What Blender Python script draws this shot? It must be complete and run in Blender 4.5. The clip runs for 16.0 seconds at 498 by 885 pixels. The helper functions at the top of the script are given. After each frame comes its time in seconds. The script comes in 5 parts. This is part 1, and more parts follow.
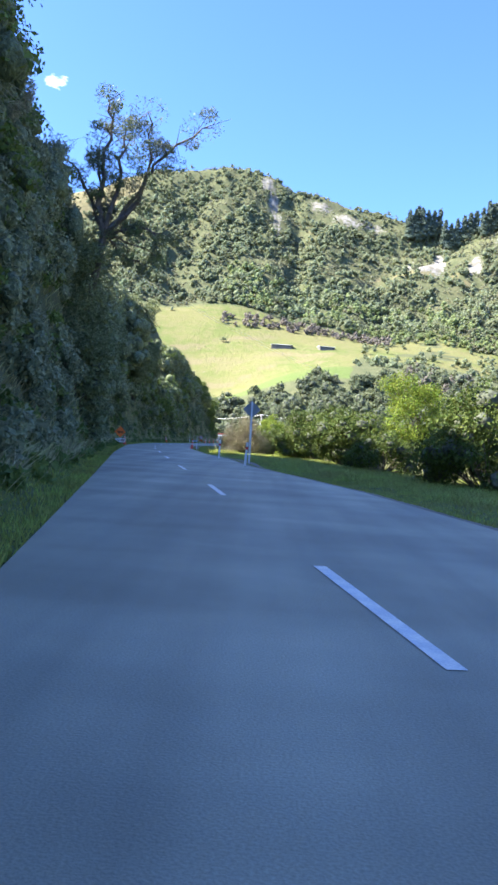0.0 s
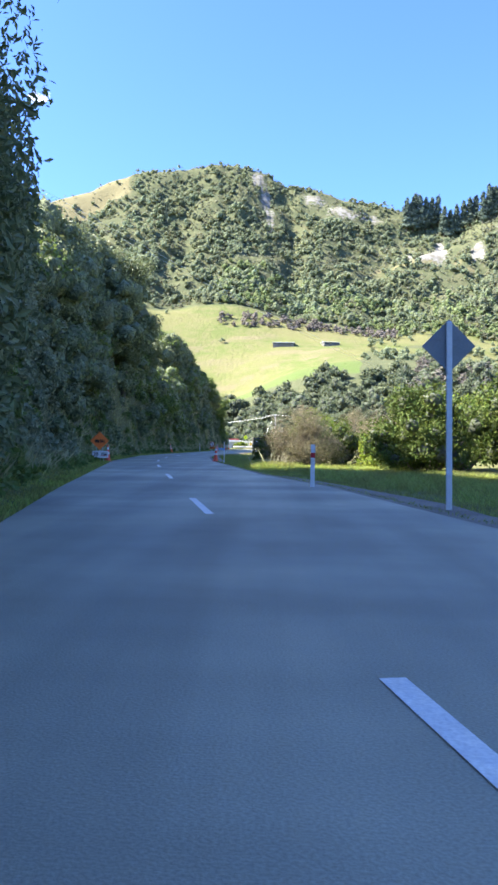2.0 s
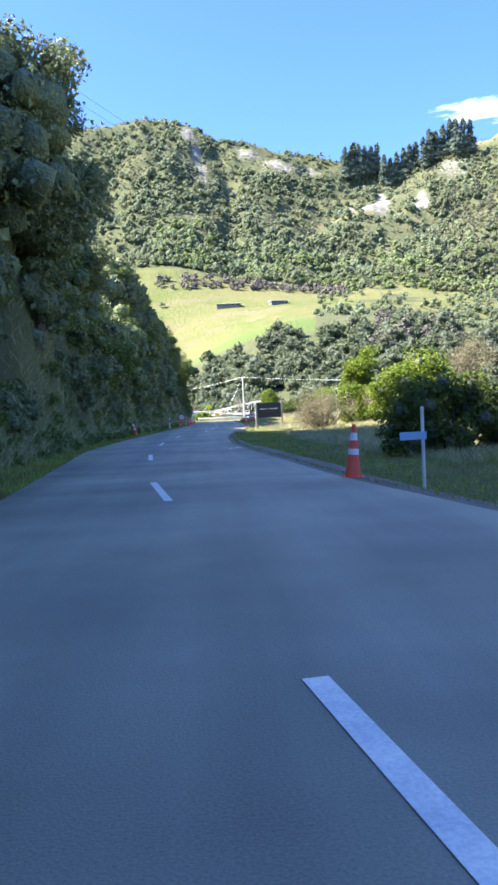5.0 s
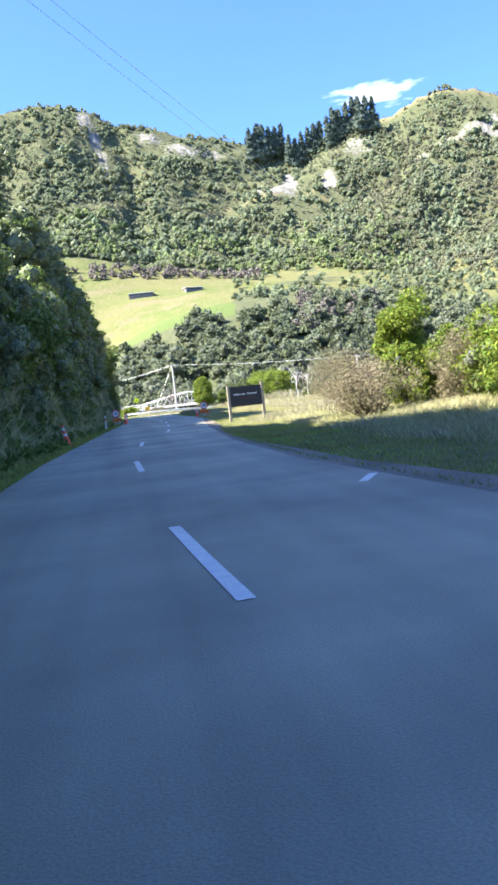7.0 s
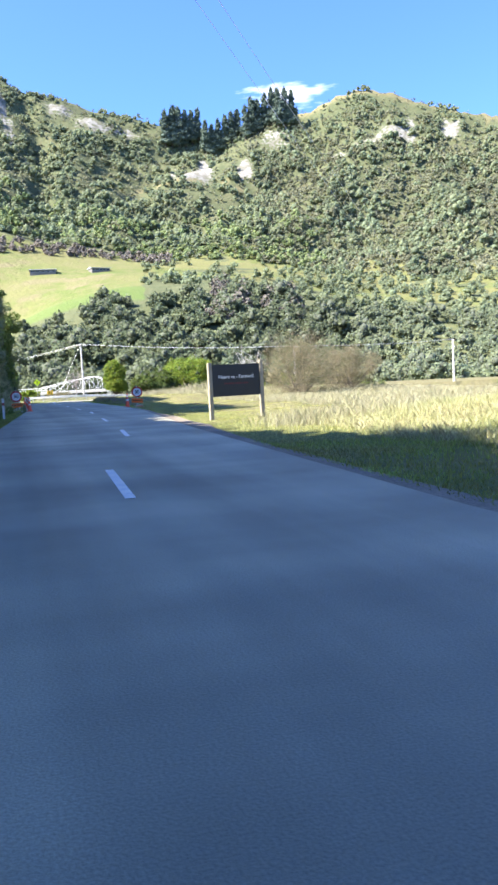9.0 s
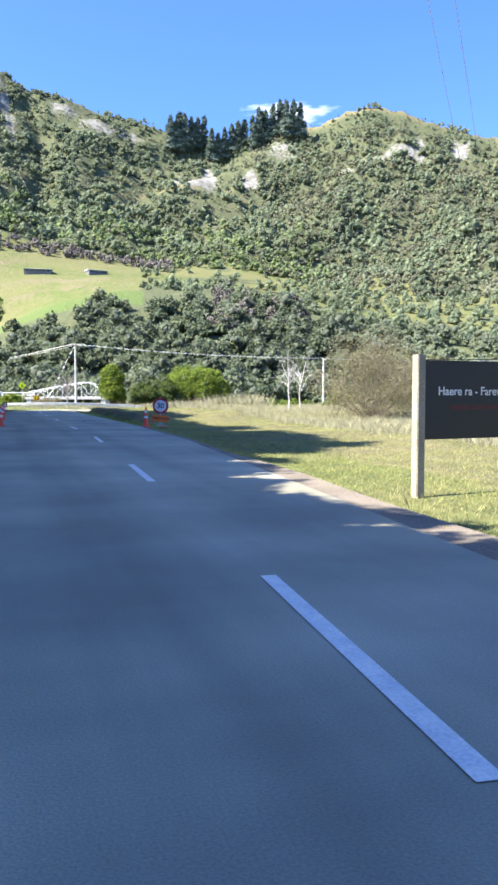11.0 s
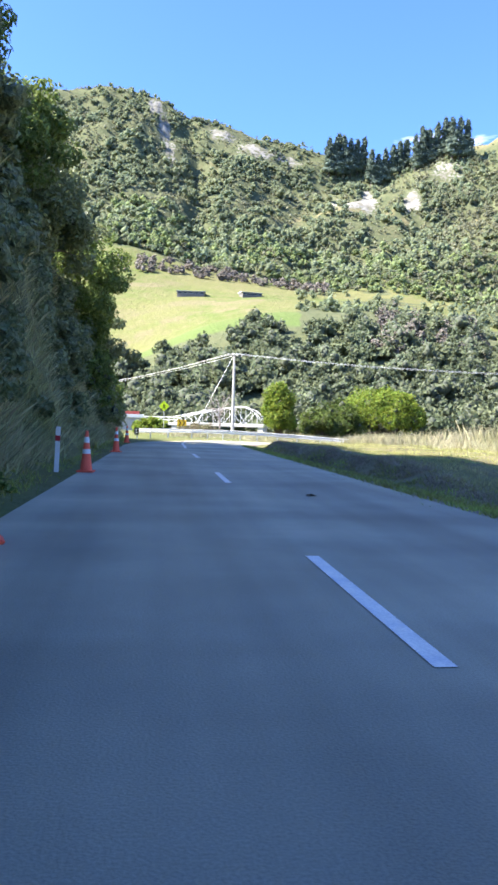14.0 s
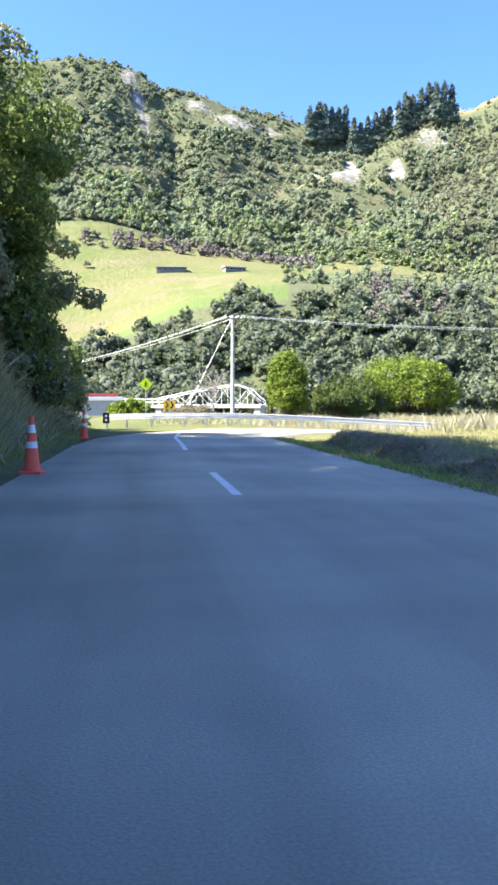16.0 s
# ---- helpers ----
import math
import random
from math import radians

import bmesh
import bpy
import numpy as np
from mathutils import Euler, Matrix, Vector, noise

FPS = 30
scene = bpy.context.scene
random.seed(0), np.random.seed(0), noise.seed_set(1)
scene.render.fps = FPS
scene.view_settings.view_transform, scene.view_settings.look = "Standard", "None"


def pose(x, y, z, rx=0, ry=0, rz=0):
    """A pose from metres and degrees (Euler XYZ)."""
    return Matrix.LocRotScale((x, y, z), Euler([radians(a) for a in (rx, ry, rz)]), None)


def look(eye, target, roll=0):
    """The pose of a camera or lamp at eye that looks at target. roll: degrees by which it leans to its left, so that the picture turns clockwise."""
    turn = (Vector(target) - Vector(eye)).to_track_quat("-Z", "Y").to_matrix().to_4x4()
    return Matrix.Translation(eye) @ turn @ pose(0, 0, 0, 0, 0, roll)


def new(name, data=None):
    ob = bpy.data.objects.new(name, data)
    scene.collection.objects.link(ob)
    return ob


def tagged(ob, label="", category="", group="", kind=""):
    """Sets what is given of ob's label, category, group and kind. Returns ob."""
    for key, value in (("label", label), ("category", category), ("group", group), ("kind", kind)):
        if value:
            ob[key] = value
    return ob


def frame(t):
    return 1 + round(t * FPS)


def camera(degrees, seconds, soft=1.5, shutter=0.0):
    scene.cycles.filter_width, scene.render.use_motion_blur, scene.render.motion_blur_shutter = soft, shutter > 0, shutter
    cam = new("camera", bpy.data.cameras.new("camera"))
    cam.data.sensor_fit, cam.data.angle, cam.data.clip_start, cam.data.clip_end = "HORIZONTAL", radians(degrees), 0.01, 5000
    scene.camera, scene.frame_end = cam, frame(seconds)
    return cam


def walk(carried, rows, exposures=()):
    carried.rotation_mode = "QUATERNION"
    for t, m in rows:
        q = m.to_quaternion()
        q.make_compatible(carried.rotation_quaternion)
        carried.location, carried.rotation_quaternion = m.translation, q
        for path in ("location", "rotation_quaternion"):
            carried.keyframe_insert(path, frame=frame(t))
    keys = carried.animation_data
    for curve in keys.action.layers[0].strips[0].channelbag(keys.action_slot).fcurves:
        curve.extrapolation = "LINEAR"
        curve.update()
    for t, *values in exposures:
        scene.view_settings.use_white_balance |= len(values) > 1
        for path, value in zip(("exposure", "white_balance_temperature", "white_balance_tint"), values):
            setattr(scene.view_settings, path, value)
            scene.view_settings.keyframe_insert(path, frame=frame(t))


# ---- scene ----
cam = camera(34.5, 16.0, soft=2.8)
PATH = [
    (0, (1.618, -5.601, 1.207), (1.589, -3.441, 1.201), 4.0),
    (0.5, (0.611, 2.281, 1.129), (0.571, 4.440, 1.115), 3.6),
    (1, (-0.324, 9.552, 1.108), (-0.364, 11.712, 1.099), 2.6),
    (1.5, (-1.232, 16.071, 1.099), (-1.269, 18.231, 1.107), 1.7),
    (2, (-2.170, 22.803, 1.066), (-2.202, 24.962, 1.072), 0.9),
    (2.5, (-3.297, 29.511, 1.057), (-3.319, 31.671, 1.055), 0.3),
    (3, (-4.445, 36.522, 1.110), (-4.454, 38.682, 1.088), -0.2),
    (3.5, (-5.483, 42.953, 1.108), (-5.473, 45.113, 1.068), -0.9),
    (6, (-8.734, 68.021, 1.314), (-8.514, 70.167, 1.220), -4.1),
    (6.5, (-9.264, 72.784, 1.243), (-8.991, 74.925, 1.146), -5.2),
    (7, (-9.894, 76.666, 1.291), (-9.558, 78.796, 1.169), -6.3),
    (7.5, (-10.477, 80.782, 1.309), (-10.067, 82.898, 1.155), -6.8),
    (8, (-10.828, 85.209, 1.267), (-10.332, 87.303, 1.082), -6.1),
    (10.5, (-9.567, 109.971, 1.359), (-8.902, 112.023, 1.236), -0.1),
    (11, (-9.329, 114.091, 1.433), (-8.688, 116.151, 1.309), 0.0),
    (11.5, (-9.005, 119.091, 1.421), (-8.389, 121.158, 1.302), 0.3),
    (12, (-8.592, 124.818, 1.339), (-8.020, 126.899, 1.242), 0.7),
    (12.5, (-8.293, 130.337, 1.315), (-7.790, 132.436, 1.250), 1.1),
    (13, (-8.009, 135.352, 1.283), (-7.593, 137.471, 1.240), 1.3),
    (13.5, (-7.833, 140.727, 1.260), (-7.502, 142.861, 1.224), 1.7),
    (14, (-7.664, 145.809, 1.239), (-7.398, 147.951, 1.191), 1.6),
    (14.5, (-7.525, 150.848, 1.216), (-7.287, 152.994, 1.150), 1.0),
    (15, (-7.446, 155.579, 1.238), (-7.198, 157.724, 1.157), 0.6),
    (15.5, (-7.303, 159.748, 1.189), (-7.032, 161.889, 1.097), -0.1),
    (16, (-7.255, 164.185, 1.163), (-6.947, 166.320, 1.064), 0.0),
]
walk(cam, [(t, look(eye, target, roll)) for t, eye, target, roll in PATH], [(0, 2.5, 6650, 10), (8, 2.52, 6650, 10), (10.5, 2.18, 6450, 10), (12, 2.18, 6450, 10), (13.5, 2.4, 6600, 10), (16, 2.5, 6650, 10)])

# ---- world, sun ----
SUN = Vector((-0.715, -0.05, 0.695)).normalized()      # the way to the sun
world = bpy.data.worlds.new("sky")
scene.world = world
world.use_nodes = True
wt = world.node_tree
wt.nodes.clear()
w_out = wt.nodes.new("ShaderNodeOutputWorld")
w_bg = wt.nodes.new("ShaderNodeBackground")
w_bg.inputs["Strength"].default_value = 0.15
w_sky = wt.nodes.new("ShaderNodeTexSky")
w_sky.sky_type = "NISHITA"
w_sky.sun_disc = False
w_sky.sun_elevation = math.asin(SUN.z)
w_sky.sun_rotation = math.atan2(SUN.x, SUN.y)
w_sky.air_density, w_sky.dust_density, w_sky.ozone_density = 1.0, 1.0, 2.0
wt.links.new(w_bg.outputs[0], w_out.inputs[0])


def cloud_mask(previous, az, el, wide, high, seed):
    """A small bank of cloud in the sky at a compass angle and height; mixes white over the sky's colour."""
    n, l = wt.nodes, wt.links
    co = n.new("ShaderNodeTexCoord")
    sep = n.new("ShaderNodeSeparateXYZ")
    l.new(co.outputs["Generated"], sep.inputs[0])
    ang = n.new("ShaderNodeMath"); ang.operation = "ARCTAN2"
    l.new(sep.outputs[0], ang.inputs[0]); l.new(sep.outputs[1], ang.inputs[1])
    du = n.new("ShaderNodeMath"); du.operation = "SUBTRACT"; du.inputs[1].default_value = radians(az)
    l.new(ang.outputs[0], du.inputs[0])
    ele = n.new("ShaderNodeMath"); ele.operation = "ARCSINE"
    l.new(sep.outputs[2], ele.inputs[0])
    dv = n.new("ShaderNodeMath"); dv.operation = "SUBTRACT"; dv.inputs[1].default_value = radians(el)
    l.new(ele.outputs[0], dv.inputs[0])
    both = n.new("ShaderNodeCombineXYZ")
    su = n.new("ShaderNodeMath"); su.operation = "DIVIDE"; su.inputs[1].default_value = radians(wide)
    sv = n.new("ShaderNodeMath"); sv.operation = "DIVIDE"; sv.inputs[1].default_value = radians(high)
    l.new(du.outputs[0], su.inputs[0]); l.new(dv.outputs[0], sv.inputs[0])
    l.new(su.outputs[0], both.inputs[0]); l.new(sv.outputs[0], both.inputs[1])
    both.inputs[2].default_value = seed
    flat = n.new("ShaderNodeVectorMath"); flat.operation = "MULTIPLY"; flat.inputs[1].default_value = (1, 1, 0)
    l.new(both.outputs[0], flat.inputs[0])
    rad = n.new("ShaderNodeVectorMath"); rad.operation = "LENGTH"
    l.new(flat.outputs[0], rad.inputs[0])
    no = n.new("ShaderNodeTexNoise"); no.inputs["Scale"].default_value = 1.7; no.inputs["Detail"].default_value = 5
    l.new(both.outputs[0], no.inputs["Vector"])
    k = n.new("ShaderNodeMath"); k.operation = "MULTIPLY_ADD"; k.inputs[1].default_value = 1.9
    l.new(no.outputs[0], k.inputs[0])
    inv = n.new("ShaderNodeMath"); inv.operation = "MULTIPLY"; inv.inputs[1].default_value = -1.0
    l.new(rad.outputs["Value"], inv.inputs[0]); l.new(inv.outputs[0], k.inputs[2])
    ramp = n.new("ShaderNodeMapRange"); ramp.inputs[1].default_value = 0.2; ramp.inputs[2].default_value = 1.15
    ramp.inputs[4].default_value = 0.9
    l.new(k.outputs[0], ramp.inputs[0])
    mix = n.new("ShaderNodeMix"); mix.data_type = "RGBA"
    l.new(ramp.outputs[0], mix.inputs[0]); l.new(previous, mix.inputs[6])
    mix.inputs[7].default_value = (5.0, 5.1, 5.3, 1)
    return mix.outputs[2]


w_deep = wt.nodes.new("ShaderNodeMix")      # clear, deep blue southern air
w_deep.data_type, w_deep.blend_type = "RGBA", "MULTIPLY"
w_deep.inputs[0].default_value = 1.0
w_deep.inputs[7].default_value = (0.225, 0.338, 0.60, 1)
wt.links.new(w_sky.outputs[0], w_deep.inputs[6])
sky_col = cloud_mask(w_deep.outputs[2], -15.9, 22.5, 1.25, 0.5, 1.0)
sky_col = cloud_mask(sky_col, 20.3, 19.0, 4.2, 0.9, 4.0)

wt.links.new(sky_col, w_bg.inputs[0])
sun = new("sun", bpy.data.lights.new("sun", "SUN"))
sun.data.energy, sun.data.angle, sun.data.color = 4.2, radians(0.6), (1.0, 0.95, 0.88)
sun.matrix_world = look(SUN * 300, (0, 0, 0))

# ---- materials ----
def mat(name, base, rough=0.8, metal=0.0, vary=0.25, scale=6.0, fine=60.0, bump=0.3, spec=0.4, second=None, island=0.0, through_light=0.0, depth=0.02):
    """A surface with two scales of colour variation, fine relief, and by choice a random tone for each island and light passing through."""
    m = bpy.data.materials.new(name)
    m.use_nodes = True
    n, l = m.node_tree.nodes, m.node_tree.links
    b = n["Principled BSDF"]
    b.inputs["Roughness"].default_value, b.inputs["Metallic"].default_value = rough, metal
    b.inputs["Specular IOR Level"].default_value = spec
    co = n.new("ShaderNodeTexCoord")
    big = n.new("ShaderNodeTexNoise"); big.inputs["Scale"].default_value = scale; big.inputs["Detail"].default_value = 4
    small = n.new("ShaderNodeTexNoise"); small.inputs["Scale"].default_value = fine; small.inputs["Detail"].default_value = 3
    l.new(co.outputs["Object"], big.inputs["Vector"]); l.new(co.outputs["Object"], small.inputs["Vector"])
    r1 = n.new("ShaderNodeMapRange"); r1.inputs[1].default_value, r1.inputs[2].default_value = 0.3, 0.7
    l.new(big.outputs[0], r1.inputs[0])
    mix = n.new("ShaderNodeMix"); mix.data_type = "RGBA"
    two = second or tuple(c * (1 - vary) for c in base)
    mix.inputs[6].default_value, mix.inputs[7].default_value = (*base, 1), (*two, 1)
    l.new(r1.outputs[0], mix.inputs[0])
    hsv = n.new("ShaderNodeHueSaturation")
    l.new(mix.outputs[2], hsv.inputs["Color"])
    val = n.new("ShaderNodeMapRange"); val.inputs[1].default_value, val.inputs[2].default_value = 0.25, 0.75
    val.inputs[3].default_value, val.inputs[4].default_value = 1 - vary, 1 + vary
    l.new(small.outputs[0], val.inputs[0])
    last = val.outputs[0]
    if island:
        geo = n.new("ShaderNodeNewGeometry")
        ri = n.new("ShaderNodeMapRange"); ri.inputs[3].default_value, ri.inputs[4].default_value = 1 - island, 1 + island
        l.new(geo.outputs["Random Per Island"], ri.inputs[0])
        mu = n.new("ShaderNodeMath"); mu.operation = "MULTIPLY"
        l.new(last, mu.inputs[0]); l.new(ri.outputs[0], mu.inputs[1])
        last = mu.outputs[0]
        hu = n.new("ShaderNodeMath"); hu.operation = "MULTIPLY_ADD"; hu.inputs[1].default_value, hu.inputs[2].default_value = 7.31, 0.0
        fr = n.new("ShaderNodeMath"); fr.operation = "FRACT"
        hr = n.new("ShaderNodeMapRange"); hr.inputs[3].default_value, hr.inputs[4].default_value = 0.5 - 0.09 * island, 0.5 + 0.05 * island
        l.new(geo.outputs["Random Per Island"], hu.inputs[0]); l.new(hu.outputs[0], fr.inputs[0]); l.new(fr.outputs[0], hr.inputs[0])
        l.new(hr.outputs[0], hsv.inputs["Hue"])
    l.new(last, hsv.inputs["Value"])
    l.new(hsv.outputs[0], b.inputs["Base Color"])
    if bump:
        bu = n.new("ShaderNodeBump"); bu.inputs["Strength"].default_value = bump; bu.inputs["Distance"].default_value = depth
        l.new(small.outputs[0], bu.inputs["Height"]); l.new(bu.outputs[0], b.inputs["Normal"])
    if through_light:
        tr = n.new("ShaderNodeBsdfTranslucent")
        ms = n.new("ShaderNodeMixShader"); ms.inputs[0].default_value = through_light
        l.new(hsv.outputs[0], tr.inputs["Color"])
        l.new(b.outputs[0], ms.inputs[1]); l.new(tr.outputs[0], ms.inputs[2]); l.new(ms.outputs[0], n["Material Output"].inputs[0])
    return m


def ground_material():
    """Pasture, scrub, dry grass, bare rock and gravel, mixed by the cover of the land."""
    m = bpy.data.materials.new("land")
    m.use_nodes = True
    n, l = m.node_tree.nodes, m.node_tree.links
    b = n["Principled BSDF"]; b.inputs["Roughness"].default_value = 0.95; b.inputs["Specular IOR Level"].default_value = 0.15
    co = n.new("ShaderNodeTexCoord")
    at = n.new("ShaderNodeAttribute"); at.attribute_name = "cover"
    sep = n.new("ShaderNodeSeparateColor"); l.new(at.outputs["Color"], sep.inputs[0])
    noises = []
    for sc, de in ((0.02, 6), (0.15, 5), (2.2, 4), (14.0, 3)):
        t = n.new("ShaderNodeTexNoise"); t.inputs["Scale"].default_value = sc; t.inputs["Detail"].default_value = de
        l.new(co.outputs["Object"], t.inputs["Vector"]); noises.append(t.outputs[0])

    def blend(fac, a, c):
        x = n.new("ShaderNodeMix"); x.data_type = "RGBA"
        for sock, v in ((0, fac), (6, a), (7, c)):
            if isinstance(v, tuple):
                x.inputs[sock].default_value = (*v, 1)
            elif isinstance(v, float):
                x.inputs[sock].default_value = v
            else:
                l.new(v, x.inputs[sock])
        return x.outputs[2]

    def span(v, lo, hi, to0=0.0, to1=1.0):
        r = n.new("ShaderNodeMapRange"); r.inputs[1].default_value, r.inputs[2].default_value = lo, hi
        r.inputs[3].default_value, r.inputs[4].default_value = to0, to1
        l.new(v, r.inputs[0]); return r.outputs[0]

    broken = n.new("ShaderNodeTexNoise"); broken.inputs["Scale"].default_value = 0.4; broken.inputs["Detail"].default_value = 6
    l.new(co.outputs["Object"], broken.inputs["Vector"])

    def noisy(v, k):
        a = n.new("ShaderNodeMath"); a.operation = "MULTIPLY_ADD"; a.inputs[1].default_value = k
        s = n.new("ShaderNodeMath"); s.operation = "SUBTRACT"; s.inputs[1].default_value = 0.5
        l.new(broken.outputs[0], s.inputs[0]); l.new(s.outputs[0], a.inputs[0]); l.new(v, a.inputs[2])
        return span(a.outputs[0], 0.35, 0.65)

    scrub = blend(span(noises[1], 0.35, 0.65), (0.085, 0.10, 0.05), (0.13, 0.135, 0.07))
    scrub = blend(span(noises[2], 0.3, 0.7, 0.0, 0.5), scrub, (0.08, 0.09, 0.045))
    grass = blend(span(noises[0], 0.40, 0.56), (0.12, 0.155, 0.042), (0.185, 0.18, 0.07))
    grass = blend(span(noises[1], 0.42, 0.62, 0.0, 0.7), grass, (0.205, 0.18, 0.088))
    grass = blend(span(noises[2], 0.3, 0.7, 0.0, 0.6), grass, (0.10, 0.115, 0.04))
    grass = blend(at.outputs["Alpha"], grass, (0.10, 0.15, 0.042))
    rock = blend(span(noises[1], 0.4, 0.6), (0.30, 0.285, 0.26), (0.185, 0.172, 0.14))
    dry = blend(span(noises[2], 0.3, 0.7), (0.21, 0.18, 0.095), (0.15, 0.138, 0.072))
    c = blend(noisy(sep.outputs[0], 0.5), scrub, grass)
    c = blend(noisy(sep.outputs[2], 0.6), c, dry)
    c = blend(noisy(sep.outputs[1], 1.9), c, rock)
    c = blend(span(noises[3], 0.3, 0.7, 0.0, 0.35), c, (0.05, 0.06, 0.02))
    l.new(c, b.inputs["Base Color"])
    bu = n.new("ShaderNodeBump"); bu.inputs["Strength"].default_value = 0.6; bu.inputs["Distance"].default_value = 0.12
    l.new(noises[3], bu.inputs["Height"])
    hummocks = n.new("ShaderNodeBump"); hummocks.inputs["Strength"].default_value = 0.5; hummocks.inputs["Distance"].default_value = 1.6
    l.new(broken.outputs[0], hummocks.inputs["Height"]); l.new(bu.outputs[0], hummocks.inputs["Normal"])
    l.new(hummocks.outputs[0], b.inputs["Normal"])
    return m


LAND = ground_material()
ASPHALT = mat("asphalt", (0.365, 0.337, 0.228), 0.6, vary=0.2, scale=0.22, fine=70.0, bump=0.5, second=(0.255, 0.243, 0.176), depth=0.008, spec=0.35)


def worn_bands(m):
    """Long tyre tracks and uneven cross bands over the seal's colour."""
    n, l = m.node_tree.nodes, m.node_tree.links
    b = n["Principled BSDF"]
    old = b.inputs["Base Color"].links[0].from_socket
    co = n.new("ShaderNodeTexCoord")
    last = None
    for scale, lo, hi in (((0.9, 0.035, 1), 0.78, 1.2), ((0.10, 0.42, 1), 0.8, 1.16), ((0.6, 0.45, 1), 0.86, 1.14)):
        mp = n.new("ShaderNodeMapping"); mp.inputs["Scale"].default_value = scale
        t = n.new("ShaderNodeTexNoise"); t.inputs["Scale"].default_value = 1.0; t.inputs["Detail"].default_value = 4
        r = n.new("ShaderNodeMapRange"); r.inputs[1].default_value, r.inputs[2].default_value, r.inputs[3].default_value, r.inputs[4].default_value = 0.32, 0.68, lo, hi
        l.new(co.outputs["Object"], mp.inputs[0]); l.new(mp.outputs[0], t.inputs["Vector"]); l.new(t.outputs[0], r.inputs[0])
        if last is None:
            last = r.outputs[0]
        else:
            k = n.new("ShaderNodeMath"); k.operation = "MULTIPLY"; l.new(last, k.inputs[0]); l.new(r.outputs[0], k.inputs[1]); last = k.outputs[0]
    h = n.new("ShaderNodeHueSaturation"); l.new(old, h.inputs["Color"]); l.new(last, h.inputs["Value"]); l.new(h.outputs[0], b.inputs["Base Color"])


worn_bands(ASPHALT)
SEAL_EDGE = mat("gravel", (0.235, 0.20, 0.15), 0.95, vary=0.35, scale=0.7, fine=25, bump=0.6, second=(0.15, 0.12, 0.085))
GRASS_PALE = mat("pale_grass_blades", (0.50, 0.46, 0.26), 0.75, vary=0.2, scale=0.5, fine=3, bump=0, second=(0.38, 0.41, 0.18), island=0.35, through_light=0.35)
PAINT = mat("road_paint", (0.92, 0.86, 0.74), 0.6, vary=0.15, scale=4, fine=50, bump=0.2, second=(0.68, 0.67, 0.64))
# Bluff leaf colour, raised to offset the shade it stands in.
LEAF_DARK = mat("leaf_dark", (0.24, 0.27, 0.125), 0.5, vary=0.25, scale=0.25, fine=5, bump=0, second=(0.13, 0.175, 0.075), island=0.22, through_light=0.25)
LEAF_MID = mat("leaf_mid", (0.185, 0.25, 0.062), 0.6, spec=0.2, vary=0.25, scale=0.4, fine=5, bump=0, second=(0.115, 0.17, 0.047), island=0.22, through_light=0.3)
LEAF_BRIGHT = mat("leaf_bright", (0.205, 0.28, 0.042), 0.6, spec=0.2, vary=0.2, scale=0.8, fine=6, bump=0, second=(0.115, 0.18, 0.025), island=0.4, through_light=0.4)
# Lower-toned leaf copy for sunlit bushes; the raised bluff tone washes out there.
LEAF_SUN_TONE = mat("leaf_sun_tone", (0.105, 0.15, 0.032), 0.6, spec=0.2, vary=0.25, scale=0.5, fine=5, bump=0, second=(0.062, 0.098, 0.023), island=0.35, through_light=0.3)
LEAF_DRY = mat("leaf_dry", (0.25, 0.212, 0.135), 0.8, vary=0.25, scale=0.8, fine=6, bump=0, second=(0.155, 0.158, 0.072), island=0.4, through_light=0.2)
CORE = mat("thicket", (0.19, 0.225, 0.12), 0.95, vary=0.4, scale=1.2, fine=7, bump=1.0, depth=0.2)
# Dark tone for crown cores: the shade between leaves, put into colour.
INNER_SHADE = mat("inner_shade_tone", (0.105, 0.12, 0.08), 0.95, vary=0.4, scale=0.8, fine=4, bump=0.8, depth=0.2)
CREEPER = mat("creeper_leaf", (0.30, 0.325, 0.185), 0.55, vary=0.25, scale=0.3, fine=5, bump=0, second=(0.19, 0.22, 0.115), island=0.25, through_light=0.25)
BARK = mat("bark", (0.15, 0.125, 0.10), 0.9, vary=0.3, scale=4, fine=30, bump=0.8)
BARK_GREY = mat("bark_grey", (0.30, 0.265, 0.24), 0.85, vary=0.2, scale=4, fine=30, bump=0.5)
BARK_PALE = mat("bark_pale", (0.55, 0.53, 0.50), 0.8, vary=0.2, scale=4, fine=30, bump=0.5)
SCRUB = mat("hill_scrub", (0.215, 0.225, 0.14), 0.9, vary=0.25, scale=0.05, fine=0.02, bump=0.0, second=(0.235, 0.24, 0.155), island=0.15, spec=0.1, through_light=0.4)
FOREST = mat("forest_crown", (0.205, 0.255, 0.16), 0.9, vary=0.22, scale=0.028, fine=0.02, bump=0.0, second=(0.255, 0.285, 0.165), island=0.18, spec=0.1, through_light=0.5)
FOREST_GREEN = mat("green_forest_crown", (0.19, 0.25, 0.115), 0.85, vary=0.22, scale=0.09, fine=0.02, bump=0.0, second=(0.24, 0.29, 0.12), island=0.14, spec=0.15, through_light=0.35)
FOREST_DARK = mat("forest_crown_dark", (0.105, 0.137, 0.082), 0.9, vary=0.22, scale=0.09, fine=0.02, bump=0.0, second=(0.165, 0.19, 0.105), island=0.2, spec=0.1, through_light=0.35)
FOREST_GREY = mat("bare_wood", (0.205, 0.18, 0.15), 0.9, vary=0.25, scale=0.09, fine=0.9, bump=0.0, second=(0.15, 0.135, 0.115), island=0.2, spec=0.1)
